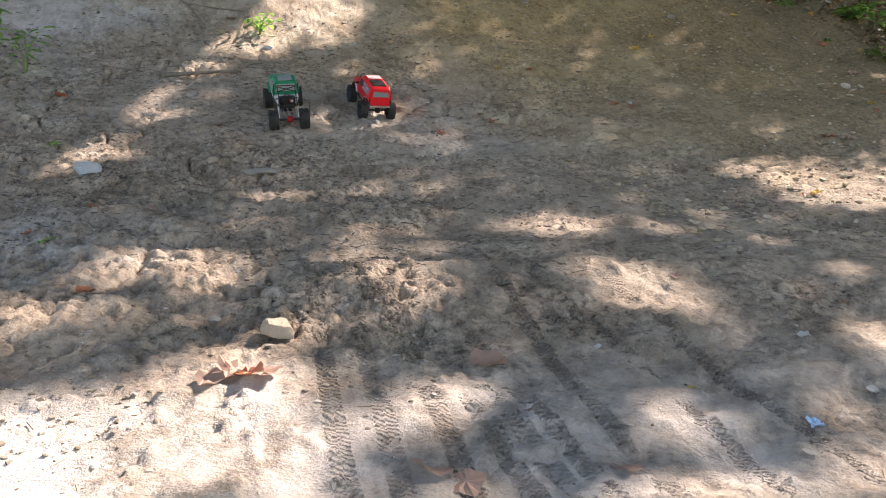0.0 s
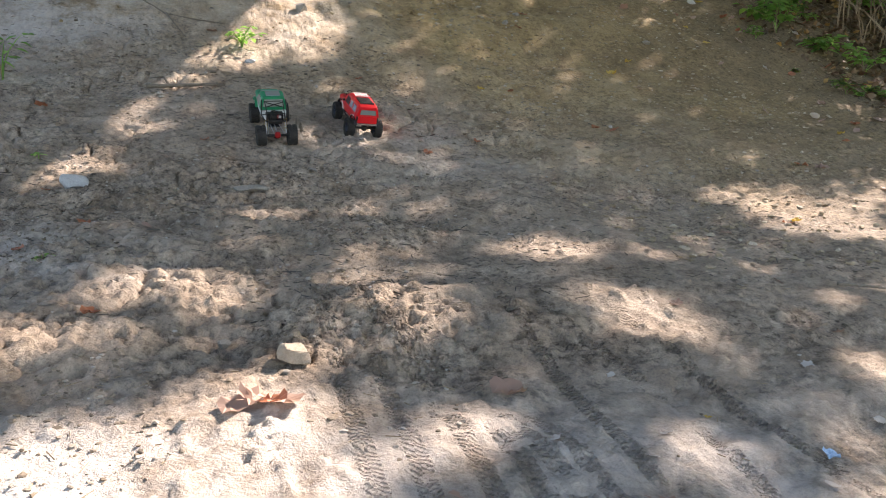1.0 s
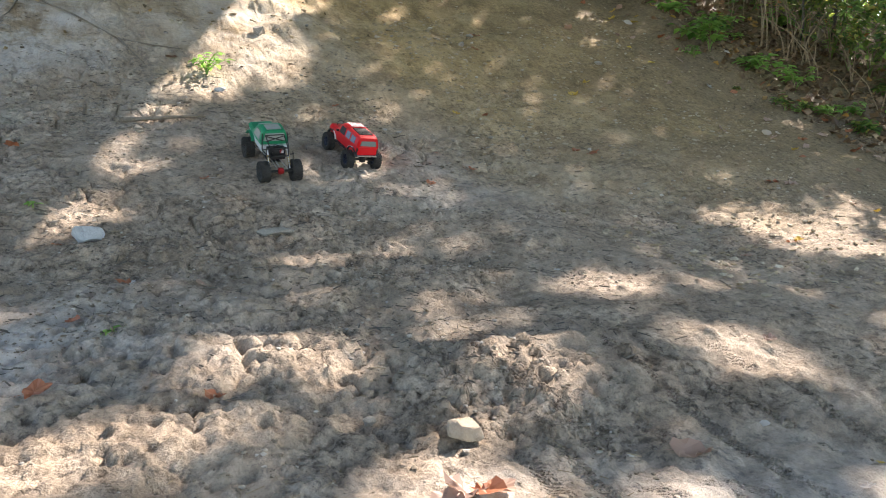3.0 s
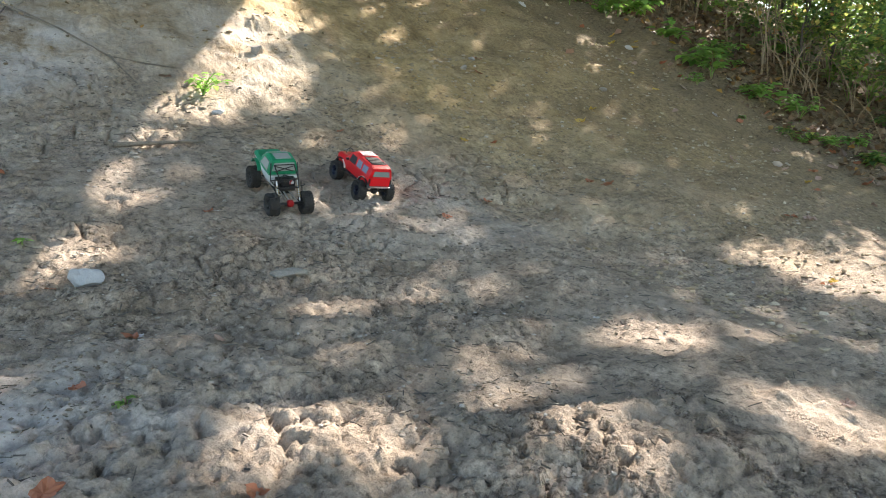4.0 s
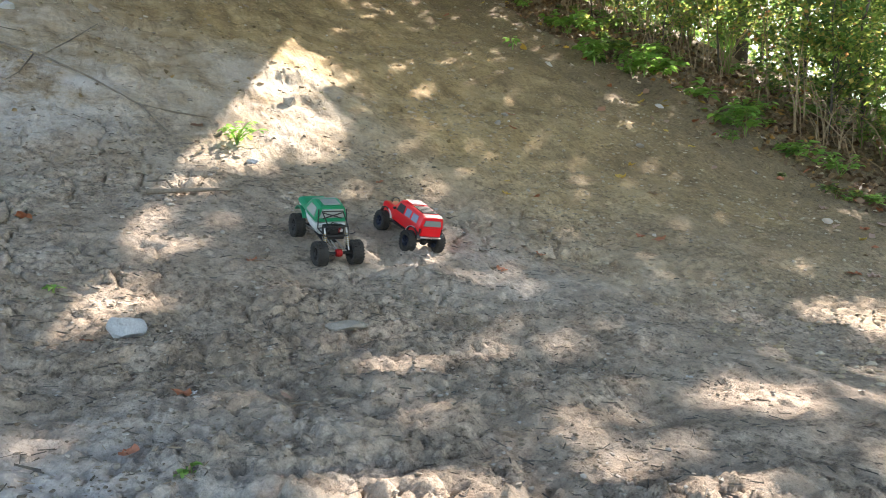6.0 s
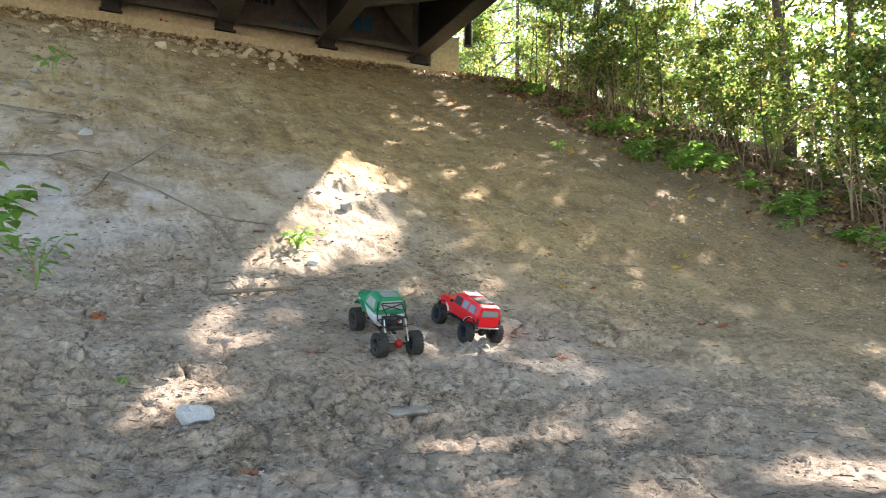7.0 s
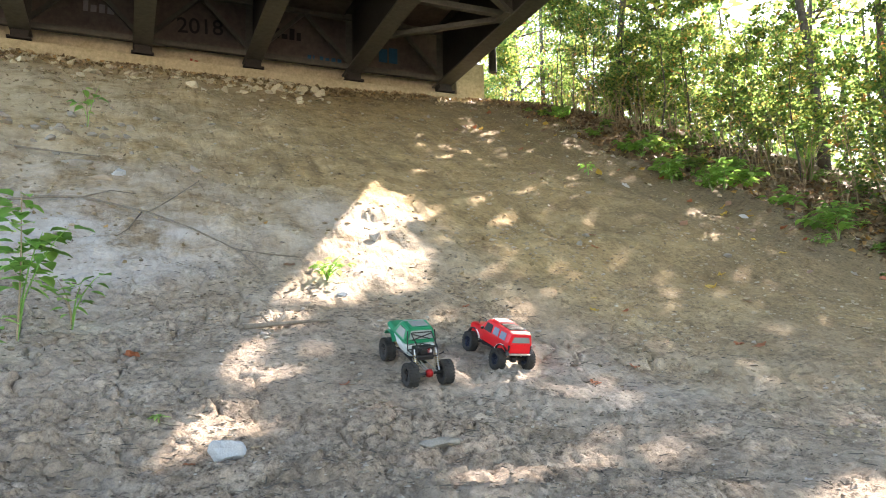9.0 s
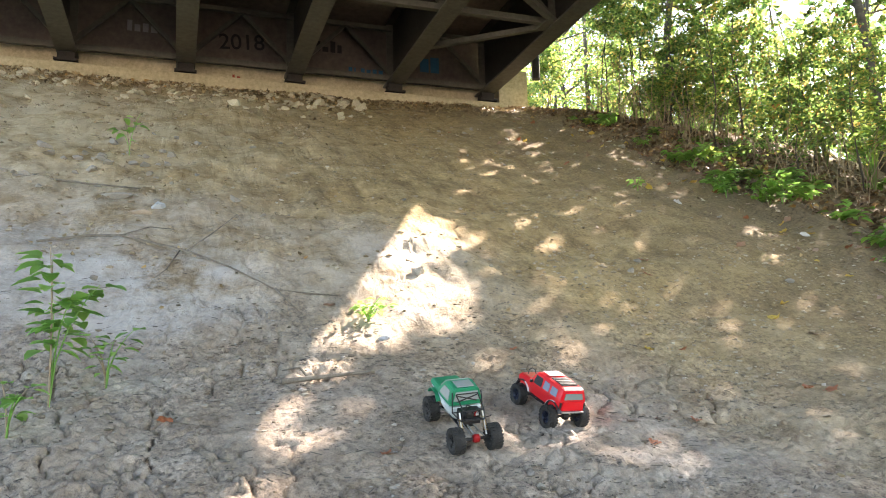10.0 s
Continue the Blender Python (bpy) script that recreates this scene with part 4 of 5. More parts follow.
def green_car():
    base, track, rad = 0.37, 0.203, 0.067
    car = thing("model_truck", seated(0.42, 5.59, 1, base, track), "green and silver radio controlled rock crawler with a black tube frame", "model car")
    running_gear(car, track, base, rad, 0.058, BLACK, RED_METAL, CHROME)
    cab = part("cab", shell([
        (-0.045, [(0.098, 0.180), (0.100, 0.196), (0.078, 0.262), (0.068, 0.269)]),
        (0.050, [(0.100, 0.180), (0.102, 0.196), (0.081, 0.268), (0.070, 0.276)]),
        (0.080, [(0.100, 0.180), (0.103, 0.196), (0.084, 0.258), (0.073, 0.266)]),
        (0.135, [(0.098, 0.180), (0.103, 0.194), (0.092, 0.208), (0.080, 0.214)]),
        (0.270, [(0.086, 0.172), (0.092, 0.184), (0.082, 0.196), (0.070, 0.200)]),
        (0.285, [(0.078, 0.170), (0.084, 0.178), (0.074, 0.186), (0.062, 0.189)])]), GREEN, car, "glossy green cab")
    cab.location.z = 0.008
    part("lower_body", shell([
        (-0.050, [(0.070, 0.118), (0.092, 0.150), (0.096, 0.178)]),
        (0.090, [(0.074, 0.112), (0.096, 0.150), (0.099, 0.178)]),
        (0.150, [(0.060, 0.130), (0.080, 0.155), (0.092, 0.178)]),
        (0.275, [(0.056, 0.138), (0.074, 0.158), (0.084, 0.170)])]), SILVER, car, "dusty silver lower body")
    part("rear_window", panel([(-0.078, -0.0485, 0.206), (0.078, -0.0485, 0.206), (0.066, -0.0475, 0.254), (-0.066, -0.0475, 0.254)], 0.004), PALE_TINT, cab, "pale rear window")
    # thin pale plate that paints the gloss reflected by the roof
    part("roof_patch", box((0.104, 0.075, 0.004), (0, 0.005, 0.2755), 0.001), PALE_TINT, cab, "pale patch painting a highlight on the roof")
    part("windscreen", panel([(-0.080, 0.134, 0.217), (-0.070, 0.088, 0.262), (0.070, 0.088, 0.262), (0.080, 0.134, 0.217)], 0.004), PALE_TINT, cab)
    for s in (-1, 1):
        q = [(s * 0.1005, -0.02, 0.200), (s * 0.1025, 0.095, 0.202), (s * 0.088, 0.062, 0.252), (s * 0.085, -0.01, 0.250)]
        part("side_window", panel(q if s > 0 else q[::-1], 0.003), PALE_TINT, cab, "pale side window")
        flare(car, s * 0.090, 0.185, rad + 0.034, 0.082, 0.022, GREEN, "fender", 30, 150)
        # tube frame at the back
        for a, b, r in (((0.088, -0.045, 0.262), (0.094, -0.075, 0.165), 0.0036), ((0.094, -0.075, 0.165), (0.070, -0.150, 0.150), 0.0036),
                        ((0.066, -0.050, 0.250), (0.062, -0.150, 0.205), 0.0036), ((0.062, -0.150, 0.205), (0.070, -0.150, 0.150), 0.0036),
                        ((0.094, -0.075, 0.165), (0.062, -0.150, 0.205), 0.0032), ((0.070, -0.150, 0.150), (0.050, -0.060, 0.118), 0.0036),
                        ((0.060, -0.150, 0.205), (0.0, -0.060, 0.190), 0.0030)):
            part("frame_tube", rod([(s * a[0], a[1], a[2]), (s * b[0], b[1], b[2])], r, 8), BLACK, car)
        part("side_rail", rod([(s * 0.050, -0.06, 0.115), (s * 0.060, 0.06, 0.108), (s * 0.045, 0.20, 0.125)], 0.004, 6), BLACK, car)
        part("headlight", lathe_x([(-0.002, 0.011), (0.004, 0.010), (0.005, 0.002)], 12, None, (s * 0.05, 0.284, 0.178)), WHITE, cab)
    for x0, x1, z0, z1, y in ((-0.062, 0.062, 0.205, 0.205, -0.150), (-0.070, 0.070, 0.150, 0.150, -0.150), (-0.066, 0.066, 0.252, 0.252, -0.052), (-0.060, 0.060, 0.245, 0.212, -0.055), (0.060, -0.060, 0.245, 0.212, -0.057)):
        part("cross_tube", rod([(x0, y, z0), (x1, y, z1)], 0.0034, 8), BLACK, car)
    part("electronics_tray", box((0.100, 0.075, 0.028), (0, -0.105, 0.140), 0.004), BLACK, car)
    part("rear_bulkhead", box((0.125, 0.050, 0.052), (0, -0.085, 0.158), 0.006), BLACK, car)
    part("wire_bundle", rod([(-0.05, -0.12, 0.165), (-0.03, -0.138, 0.19), (0.0, -0.128, 0.186), (0.03, -0.135, 0.196), (0.055, -0.11, 0.17)], 0.005, 7), BLACK, car)
    part("battery", box((0.048, 0.060, 0.024), (-0.012, -0.105, 0.168), 0.004), BLACK, car)
    part("receiver", box((0.026, 0.022, 0.016), (0.030, -0.118, 0.170), 0.003), WHITE, car, "white receiver box")
    for k in range(3):
        part("wire", rod([(0.010 + k * 0.006, -0.130, 0.162), (0.012 + k * 0.005, -0.138, 0.186 + 0.004 * k), (0.020 + k * 0.004, -0.118, 0.190), (0.026, -0.100, 0.172)], 0.0022, 6), RED_METAL, car, "red wire")
    part("motor", rod([(0.018, -0.035, 0.128), (0.018, 0.040, 0.128)], 0.018, 14), CHROME, car)
    part("gearbox", box((0.050, 0.055, 0.045), (-0.022, 0.0, 0.120), 0.006), BLACK, car)
    part("tow_hook", rod([(0.078, -0.150, 0.160), (0.100, -0.158, 0.168), (0.104, -0.160, 0.176)], 0.003, 6), BLACK, car)
    return car


GEAR = ("wheel", "rear_axle", "front_axle", "link", "shock", "drive_shaft", "upper_link", "skid", "chassis")
for car, across, tall in ((red_car(), 0.86, 0.95), (green_car(), 0.90, 1.0)):
    # slim the shell between the wheels
    for ob in car.children:
        if not ob.name.startswith(GEAR):
            ob.scale = (across, 1, tall)

# ---- stones, leaves, twigs and plants on the bank ----


def stone_mesh(seed, flat=0.6, angular=True):
    rng = np.random.default_rng(seed)
    bm = bmesh.new()
    bmesh.ops.create_icosphere(bm, subdivisions=3, radius=1.0)
    cuts = [(Vector(rng.normal(0, 1, 3)).normalized(), rng.uniform(0.45, 0.78)) for _ in range(11)]
    for v in bm.verts:
        p = v.co.copy()
        if angular:
            for n, d in cuts:
                over = p.dot(n) - d
                if over > 0:
                    p -= n * over
        p *= 1 + 0.12 * noise.noise(p * 1.8 + Vector((seed, 0, 0))) + 0.06 * noise.noise(p * 4.5 + Vector((0, seed, 0))) + 0.03 * noise.noise(p * 11)
        v.co = Vector((p.x, p.y, p.z * flat))
    me = bpy.data.meshes.new("stone")
    bmesh.ops.recalc_face_normals(bm, faces=bm.faces)
    bm.to_mesh(me)
    bm.free()
    return me


PALE_STONE = grained("pale_limestone", (0.33, 0.345, 0.36), (0.58, 0.60, 0.61), 12, 0.9, 0, 0.5, 0.006)
MUD_STONE = grained("muddy_stone", (0.24, 0.21, 0.17), (0.40, 0.37, 0.32), 12, 0.95, 0, 0.6, 0.006)
TAN_STONE = grained("tan_clod", (0.36, 0.28, 0.20), (0.52, 0.43, 0.33), 12, 0.95, 0, 0.6, 0.006)


def stone(seed, x, y, size, yaw, mat, label, flat=0.55, sink=0.3, group="", name="stone"):
    me = stone_mesh(seed, flat)
    me.materials.append(mat)
    ob = new(name, me)
    ob.matrix_basis = pose(x, y, on_ground(x, y) + size[2] * (1 - 2 * sink), 0, 0, yaw) @ Matrix.Diagonal((size[0], size[1], size[2] / flat, 1))
    return tagged(ob, label, "stone", group)


stone(1, -0.72, 4.60, (0.078, 0.052, 0.062), 8, PALE_STONE, "pale bluish-white angular rock half sunk in dirt", 0.8, 0.28)
stone(2, 0.22, 4.68, (0.115, 0.075, 0.03), 5, MUD_STONE, "flat mud-coated grey rock pressed into dirt", 0.4, 0.25)
stone(3, 0.15, 2.42, (0.062, 0.05, 0.045), -20, TAN_STONE, "sandy tan clod standing on the churned dirt", 0.7, 0.25)
stone(4, 0.93, 7.97, (0.085, 0.06, 0.08), 20, MUD_STONE, "upright grey-brown stone in a sunlit patch", 0.7, 0.3)
stone(5, -1.60, 9.8, (0.22, 0.09, 0.05), -14, MUD_STONE, "long broken brown slab of clay on the bank", 0.5, 0.35)
stone(6, -1.20, 9.42, (0.075, 0.06, 0.06), 0, PALE_STONE, "small pale stone on the bank")
stone(7, -1.38, 9.28, (0.12, 0.05, 0.04), 12, TAN_STONE, "brown clod of earth on the bank", 0.5, 0.3)
stone(8, -0.05, 2.66, (0.03, 0.022, 0.02), 40, MUD_STONE, "small grey stone in churned dirt")
stone(9, 0.62, 5.05, (0.03, 0.025, 0.02), 40, MUD_STONE, "small grey stone on the dirt")
stone(10, 0.38, 7.0, (0.05, 0.035, 0.03), 10, PALE_STONE, "small white stone at a sunlit patch")


def rubble():
    """Broken pale stones below the abutment and loose ones down the bank."""
    rng = np.random.default_rng(12)
    masters = []
    for k in range(6):
        for mat in (STONE, MUD_STONE):
            me = stone_mesh(40 + k, 0.6)
            me.materials.append(mat)
            masters.append(me)
    for k in range(370):
        if k < 290:
            x, y, s = rng.uniform(-5.5, 2.6), 18.3 - abs(rng.normal(0, 1.1)) - (0.6 if k % 4 == 0 else 0), rng.uniform(0.035, 0.11) * (1.7 if k % 9 == 0 else 1)
        elif k < 335:
            x, y, s = rng.normal(-1.7, 0.6), rng.normal(11.0, 0.7), rng.uniform(0.03, 0.09)
        else:
            x, y, s = rng.uniform(-2, 6.5), rng.uniform(7, 17), rng.uniform(0.02, 0.06)
        ob = new("rubble_stone" if k < 290 else "bank_stone", masters[1 + 2 * int(rng.integers(0, 6)) if k >= 290 else 2 * int(rng.integers(0, 6))])
        ob.matrix_basis = pose(x, y, on_ground(x, y) + 0.28 * s, rng.uniform(-25, 25), rng.uniform(-25, 25), rng.uniform(0, 360)) @ Matrix.Diagonal((s, s * rng.uniform(0.6, 1), s * rng.uniform(0.6, 1), 1))
        tagged(ob, "broken pale yellowish stone below the abutment" if k < 290 else "small pale stone lying on the dirt bank", "stone", "rubble below the abutment" if k < 290 else "stones on the bank")


rubble()


def crumbs(name, count, area, sizes, mat, seed, label, weight=None):
    """Loose dirt crumbs, one joined mesh of low stones."""
    rng = np.random.default_rng(seed)
    t = (1 + 5 ** 0.5) / 2
    iv = np.array([(-1, t, 0), (1, t, 0), (-1, -t, 0), (1, -t, 0), (0, -1, t), (0, 1, t), (0, -1, -t), (0, 1, -t), (t, 0, -1), (t, 0, 1), (-t, 0, -1), (-t, 0, 1)]) / 1.9
    fi = np.array([(0, 11, 5), (0, 5, 1), (0, 1, 7), (0, 7, 10), (0, 10, 11), (1, 5, 9), (5, 11, 4), (11, 10, 2), (10, 7, 6), (7, 1, 8), (3, 9, 4), (3, 4, 2), (3, 2, 6), (3, 6, 8), (3, 8, 9), (4, 9, 5), (2, 4, 11), (6, 2, 10), (8, 6, 7), (9, 8, 1)])
    x, y = rng.uniform(area[0], area[1], count * 4), rng.uniform(area[2], area[3], count * 4)
    if weight:
        keep = rng.uniform(0, 1, len(x)) < weight(x, y)
        x, y = x[keep], y[keep]
    x, y = x[:count], y[:count]
    n = len(x)
    s = sizes[0] + (sizes[1] - sizes[0]) * rng.uniform(0, 1, n) ** 3
    z = ground_at(x, y) + s * 0.15
    j = rng.uniform(0.6, 1.3, (n, 12, 1)) * iv[None] * rng.uniform(0.55, 1.1, (n, 1, 3))
    a = rng.uniform(0, math.tau, n)
    c, d = np.cos(a)[:, None], np.sin(a)[:, None]
    v = np.stack([j[..., 0] * c - j[..., 1] * d, j[..., 0] * d + j[..., 1] * c, j[..., 2] * 0.5], -1) * s[:, None, None] + np.stack([x, y, z], 1)[:, None]
    f = (fi[None] + (np.arange(n) * 12)[:, None, None]).reshape(-1, 3)
    ob = mesh_object(name, v.reshape(-1, 3), f, mat)
    return tagged(ob, label, "dirt", kind="stuff")


def crumb_material(name, tones):
    m, t, b = material(name, (0.3, 0.25, 0.2), 0.95)
    g = t.nodes.new("ShaderNodeNewGeometry")
    c = ramp(t, g.outputs["Random Per Island"], list(zip((0.0, 0.4, 0.8, 1.0), tones)))
    t.links.new(mixed(t, 0.5, c, ramp(t, noise_at(t, 90), [(0.3, (0.5, 0.5, 0.5)), (0.7, (1.2, 1.2, 1.2))]), "MULTIPLY"), b.inputs["Base Color"])
    return m


CRUMB = crumb_material("crumb_soil", ((0.15, 0.12, 0.085), (0.26, 0.21, 0.155), (0.36, 0.31, 0.25), (0.50, 0.46, 0.40)))
CLOD = crumb_material("clod_soil", ((0.30, 0.23, 0.14), (0.36, 0.285, 0.19), (0.44, 0.36, 0.25), (0.56, 0.49, 0.38)))


def rough_zone(x, y):
    w = blob(x, y, -0.35, 2.9, 0.9, 0.9) + blob(x, y, 0.0, 4.3, 1.5, 0.9) + 0.7 * blob(x, y, 0.5, 6.4, 2.5, 0.9) + 0.5 * blob(x, y, 3.6, 4.6, 1.0, 1.0)
    return np.clip(w, 0.012, 1) * np.clip(vnoise(x * 2.5, y * 2.5, 91) * 3.5 + 0.6, 0.05, 1)


crumbs("dirt_crumbs", 12000, (-1.8, 3.2, 1.3, 5.2), (0.0025, 0.014), CRUMB, 61, "loose grey-brown dirt crumbs on the trampled ground", rough_zone)
crumbs("bank_crumbs", 9000, (-3.5, 6.0, 5.0, 10.5), (0.004, 0.026), CRUMB, 62, "loose dirt crumbs at the foot of the bank", rough_zone)
crumbs("slope_crumbs", 6500, (-5.0, 7.5, 8.0, 18.3), (0.006, 0.042), CLOD, 63, "loose clods and gravel on the upper bank", lambda x, y: np.clip(vnoise(x * 1.1, y * 1.1, 93) * 2.5 + 0.55, 0.12, 1))
crumbs("side_crumbs", 5000, (2.2, 7.0, 3.2, 9.0), (0.004, 0.03), CLOD, 64, "loose brown clods on the open bank", lambda x, y: np.clip(vnoise(x * 1.4, y * 1.4, 94) * 2.5 + 0.5, 0.1, 1))


def straws(count, area, seed, sizes, label, mat, thick=1.0):
    """Bits of straw, bark and twig lying about, one joined mesh."""
    rng = np.random.default_rng(seed)
    x, y = rng.uniform(area[0], area[1], count), rng.uniform(area[2], area[3], count)
    keep = rng.uniform(0, 1, count) < np.clip(rough_zone(x, y) + 0.25 * np.clip(y - 2.2, 0.15, 1), 0, 1)
    x, y = x[keep], y[keep]
    n = len(x)
    a, L, w = rng.uniform(0, math.tau, n), rng.uniform(*sizes, n), rng.uniform(0.0006, 0.0018, n) * thick
    up = rng.uniform(-0.15, 0.3, n)
    d = np.stack([np.cos(a), np.sin(a), up], 1) * L[:, None] / 2
    s = np.stack([-np.sin(a), np.cos(a), np.zeros(n)], 1) * w[:, None]
    u = np.array([0, 0, 1.0]) * w[:, None] * 1.6
    c = np.stack([x, y, ground_at(x, y) + 0.003 + np.abs(up) * L * 0.3], 1)
    v = np.stack([c - d - s, c - d + s, c - d + u, c + d - s, c + d + s, c + d + u], 1).reshape(-1, 3)
    k = (np.arange(n) * 6)[:, None]
    f = [tuple(r) for r in np.concatenate([k + [0, 1, 4, 3], k + [1, 2, 5, 4], k + [2, 0, 3, 5]], 0)]
    return tagged(mesh_object("litter", v, f, mat), label, "litter", kind="stuff")


straws(2400, (-4.0, 7.0, 7.5, 17.5), 72, (0.03, 0.14), "dry stalks and twigs scattered on the upper bank", STEM)
straws(4200, (-2.2, 3.6, 1.4, 8.5), 71, (0.012, 0.045), "bits of straw and twig scattered on the dirt", STEM)
straws(5000, (-2.4, 3.6, 2.7, 8.0), 72, (0.012, 0.065), "dark bits of bark and root on the dirt", BARK, 1.7)


def leaf_shape(seed, lobes=5, curl=0.5):
    """A dry lobed leaf, curled up at the rim, about 1 long."""
    rng = np.random.default_rng(seed)
    n = lobes * 4
    rim = []
    for k in range(n):
        a = -math.pi + (k + 0.5) * math.tau / n
        r = 0.30 + 0.22 * abs(math.cos(a * lobes / 2)) ** 0.7 + rng.uniform(-0.03, 0.03)
        r *= 0.55 + 0.45 * (0.5 - 0.5 * math.cos(a + math.pi)) + 0.2
        rim.append((r * math.cos(a), r * math.sin(a) * 0.9))
    v, f = [(0, 0, 0)], []
    for ring in (0.5, 1.0):
        for x, y in rim:
            X, Y = x * ring, y * ring
            v.append((X, Y, curl * (1.2 * Y * Y + 0.5 * X * X) + 0.10 * rng.normal() * ring * curl))
    for k in range(n):
        k2 = (k + 1) % n
        f += [(0, 1 + k, 1 + k2), (1 + k, 1 + n + k, 1 + n + k2, 1 + k2)]
    stalk = len(v)
    v += [(-0.25, 0.012, 0.02), (-0.25, -0.012, 0.02), (-0.62, -0.01, 0.06), (-0.62, 0.01, 0.06)]
    f.append((stalk, stalk + 1, stalk + 2, stalk + 3))
    return v, f


BROWN_LEAF = leafy("brown_leaf", [(0, (0.33, 0.21, 0.16)), (1, (0.40, 0.27, 0.21))], 0.2)
RUST_LEAF = leafy("rust_leaf", [(0, (0.34, 0.11, 0.055)), (1, (0.40, 0.16, 0.08))], 0.2)
GOLD_LEAF = leafy("gold_leaf", [(0, (0.55, 0.36, 0.06)), (1, (0.6, 0.42, 0.10))], 0.25)
PALE_LEAF = leafy("pale_leaf", [(0, (0.48, 0.44, 0.40)), (1, (0.55, 0.52, 0.48))], 0.15)
KINDS_OF_LEAF = {"brown": (BROWN_LEAF, "dry curled brown leaf lying on dirt"), "rust": (RUST_LEAF, "fallen rust-red leaf lying on dirt"), "gold": (GOLD_LEAF, "fallen yellow leaf lying on dirt"), "pale": (PALE_LEAF, "bleached pale leaf scrap lying on dirt")}
LEAF_MESHES = {}


def fallen_leaf(kind, x, y, size, seed, tilt=12, lift=0.0):
    mat, label = KINDS_OF_LEAF[kind]
    key = (kind, seed % 4)
    if key not in LEAF_MESHES:
        v, f = leaf_shape(200 + seed % 4, 5 if seed % 2 else 3, 0.3 + 0.25 * (seed % 3))
        ob = mesh_object("fallen_leaf", v, f, mat)
        LEAF_MESHES[key] = ob.data
    else:
        ob = new("fallen_leaf", LEAF_MESHES[key])
    rng = np.random.default_rng(seed)
    ob.matrix_basis = pose(x, y, on_ground(x, y) + 0.08 * size + lift, rng.uniform(-tilt, tilt) + 15, rng.uniform(-tilt, tilt), rng.uniform(0, 360)) @ Matrix.Scale(size, 4)
    return tagged(ob, label, "leaf", "fallen leaves")


# curled leaves and scraps near the walk, then those up the bank
for i, (kind, x, y, s) in enumerate([
        ("brown", -0.06, 2.13, 0.10), ("brown", 0.00, 2.16, 0.13), ("rust", 0.05, 2.13, 0.10), ("brown", 0.09, 2.15, 0.11), ("brown", 0.74, 2.17, 0.11), ("brown", 0.79, 2.14, 0.08),
        ("brown", 0.45, 1.62, 0.11), ("brown", 0.51, 1.58, 0.10), ("brown", 0.90, 1.54, 0.08), ("pale", 1.12, 1.85, 0.045), ("pale", 1.16, 2.25, 0.04), ("gold", 1.34, 1.96, 0.03), ("pale", 1.41, 1.54, 0.05),
        ("pale", 1.92, 2.19, 0.05), ("pale", 0.76, 1.84, 0.05), ("pale", 1.00, 1.74, 0.05), ("pale", 1.89, 1.84, 0.05), ("brown", 2.31, 2.44, 0.06), ("rust", -0.47, 2.83, 0.08), ("brown", -0.42, 2.80, 0.06),
        ("gold", 3.92, 7.16, 0.13), ("rust", 3.27, 5.95, 0.13), ("gold", 2.50, 6.96, 0.09), ("rust", 1.95, 5.67, 0.08), ("gold", 7.04, 8.6, 0.14), ("rust", 3.44, 8.36, 0.13), ("gold", 5.43, 7.73, 0.1),
        ("rust", 1.48, 5.41, 0.08), ("rust", -0.03, 5.41, 0.07), ("pale", 0.01, 5.38, 0.05), ("rust", 3.15, 6.02, 0.10), ("rust", 6.29, 5.66, 0.14), ("rust", 4.63, 5.21, 0.12), ("brown", 4.75, 5.15, 0.12), ("rust", 3.49, 4.06, 0.08),
        ("gold", 3.56, 4.08, 0.07), ("gold", 4.2, 7.33, 0.09), ("gold", 2.36, 6.74, 0.09), ("rust", 2.64, 6.7, 0.08), ("brown", 4.05, 6.85, 0.12), ("rust", 5.91, 6.0, 0.10), ("rust", 3.25, 8.03, 0.11), ("rust", -0.82, 3.64, 0.06),
        ("rust", -0.94, 2.92, 0.08), ("rust", -0.61, 4.03, 0.07), ("pale", -0.58, 4.05, 0.04), ("brown", -0.33, 3.84, 0.06), ("rust", -1.05, 5.90, 0.09), ("brown", 0.10, 7.53, 0.10), ("rust", -0.85, 4.6, 0.05), ("brown", 1.7, 3.2, 0.05),
        ("brown", 2.5, 3.0, 0.06), ("pale", 2.1, 3.5, 0.04), ("brown", 2.9, 3.9, 0.07), ("pale", 1.5, 3.9, 0.04), ("pale", 2.2, 2.9, 0.04), ("rust", 1.25, 6.75, 0.06), ("brown", 1.75, 2.75, 0.06)]):
    fallen_leaf(kind, x, y, s, i)


def leaf_scatter():
    rng = np.random.default_rng(77)
    for k in range(150):
        y = rng.uniform(4.5, 16)
        x = 6.9 - abs(rng.normal(0, 1.3)) + rng.uniform(-0.2, 0.6)
        fallen_leaf(("brown", "rust", "gold", "brown", "pale")[k % 5], x, y, rng.uniform(0.06, 0.13), 100 + k, 30, 0.01)


leaf_scatter()


def carpet(name, count, fx, seed, mat, label, size):
    rng = np.random.default_rng(seed)
    x, y = fx(rng, count)
    c = np.stack([x, y, ground_at(x, y) + rng.uniform(0.0, 0.5, count) * size[1]], 1)
    v, f = leaves_mesh(c, rng.uniform(*size, count), rng, 0.0)
    return tagged(mesh_object(name, v, f, mat), label, "leaf litter", kind="stuff")


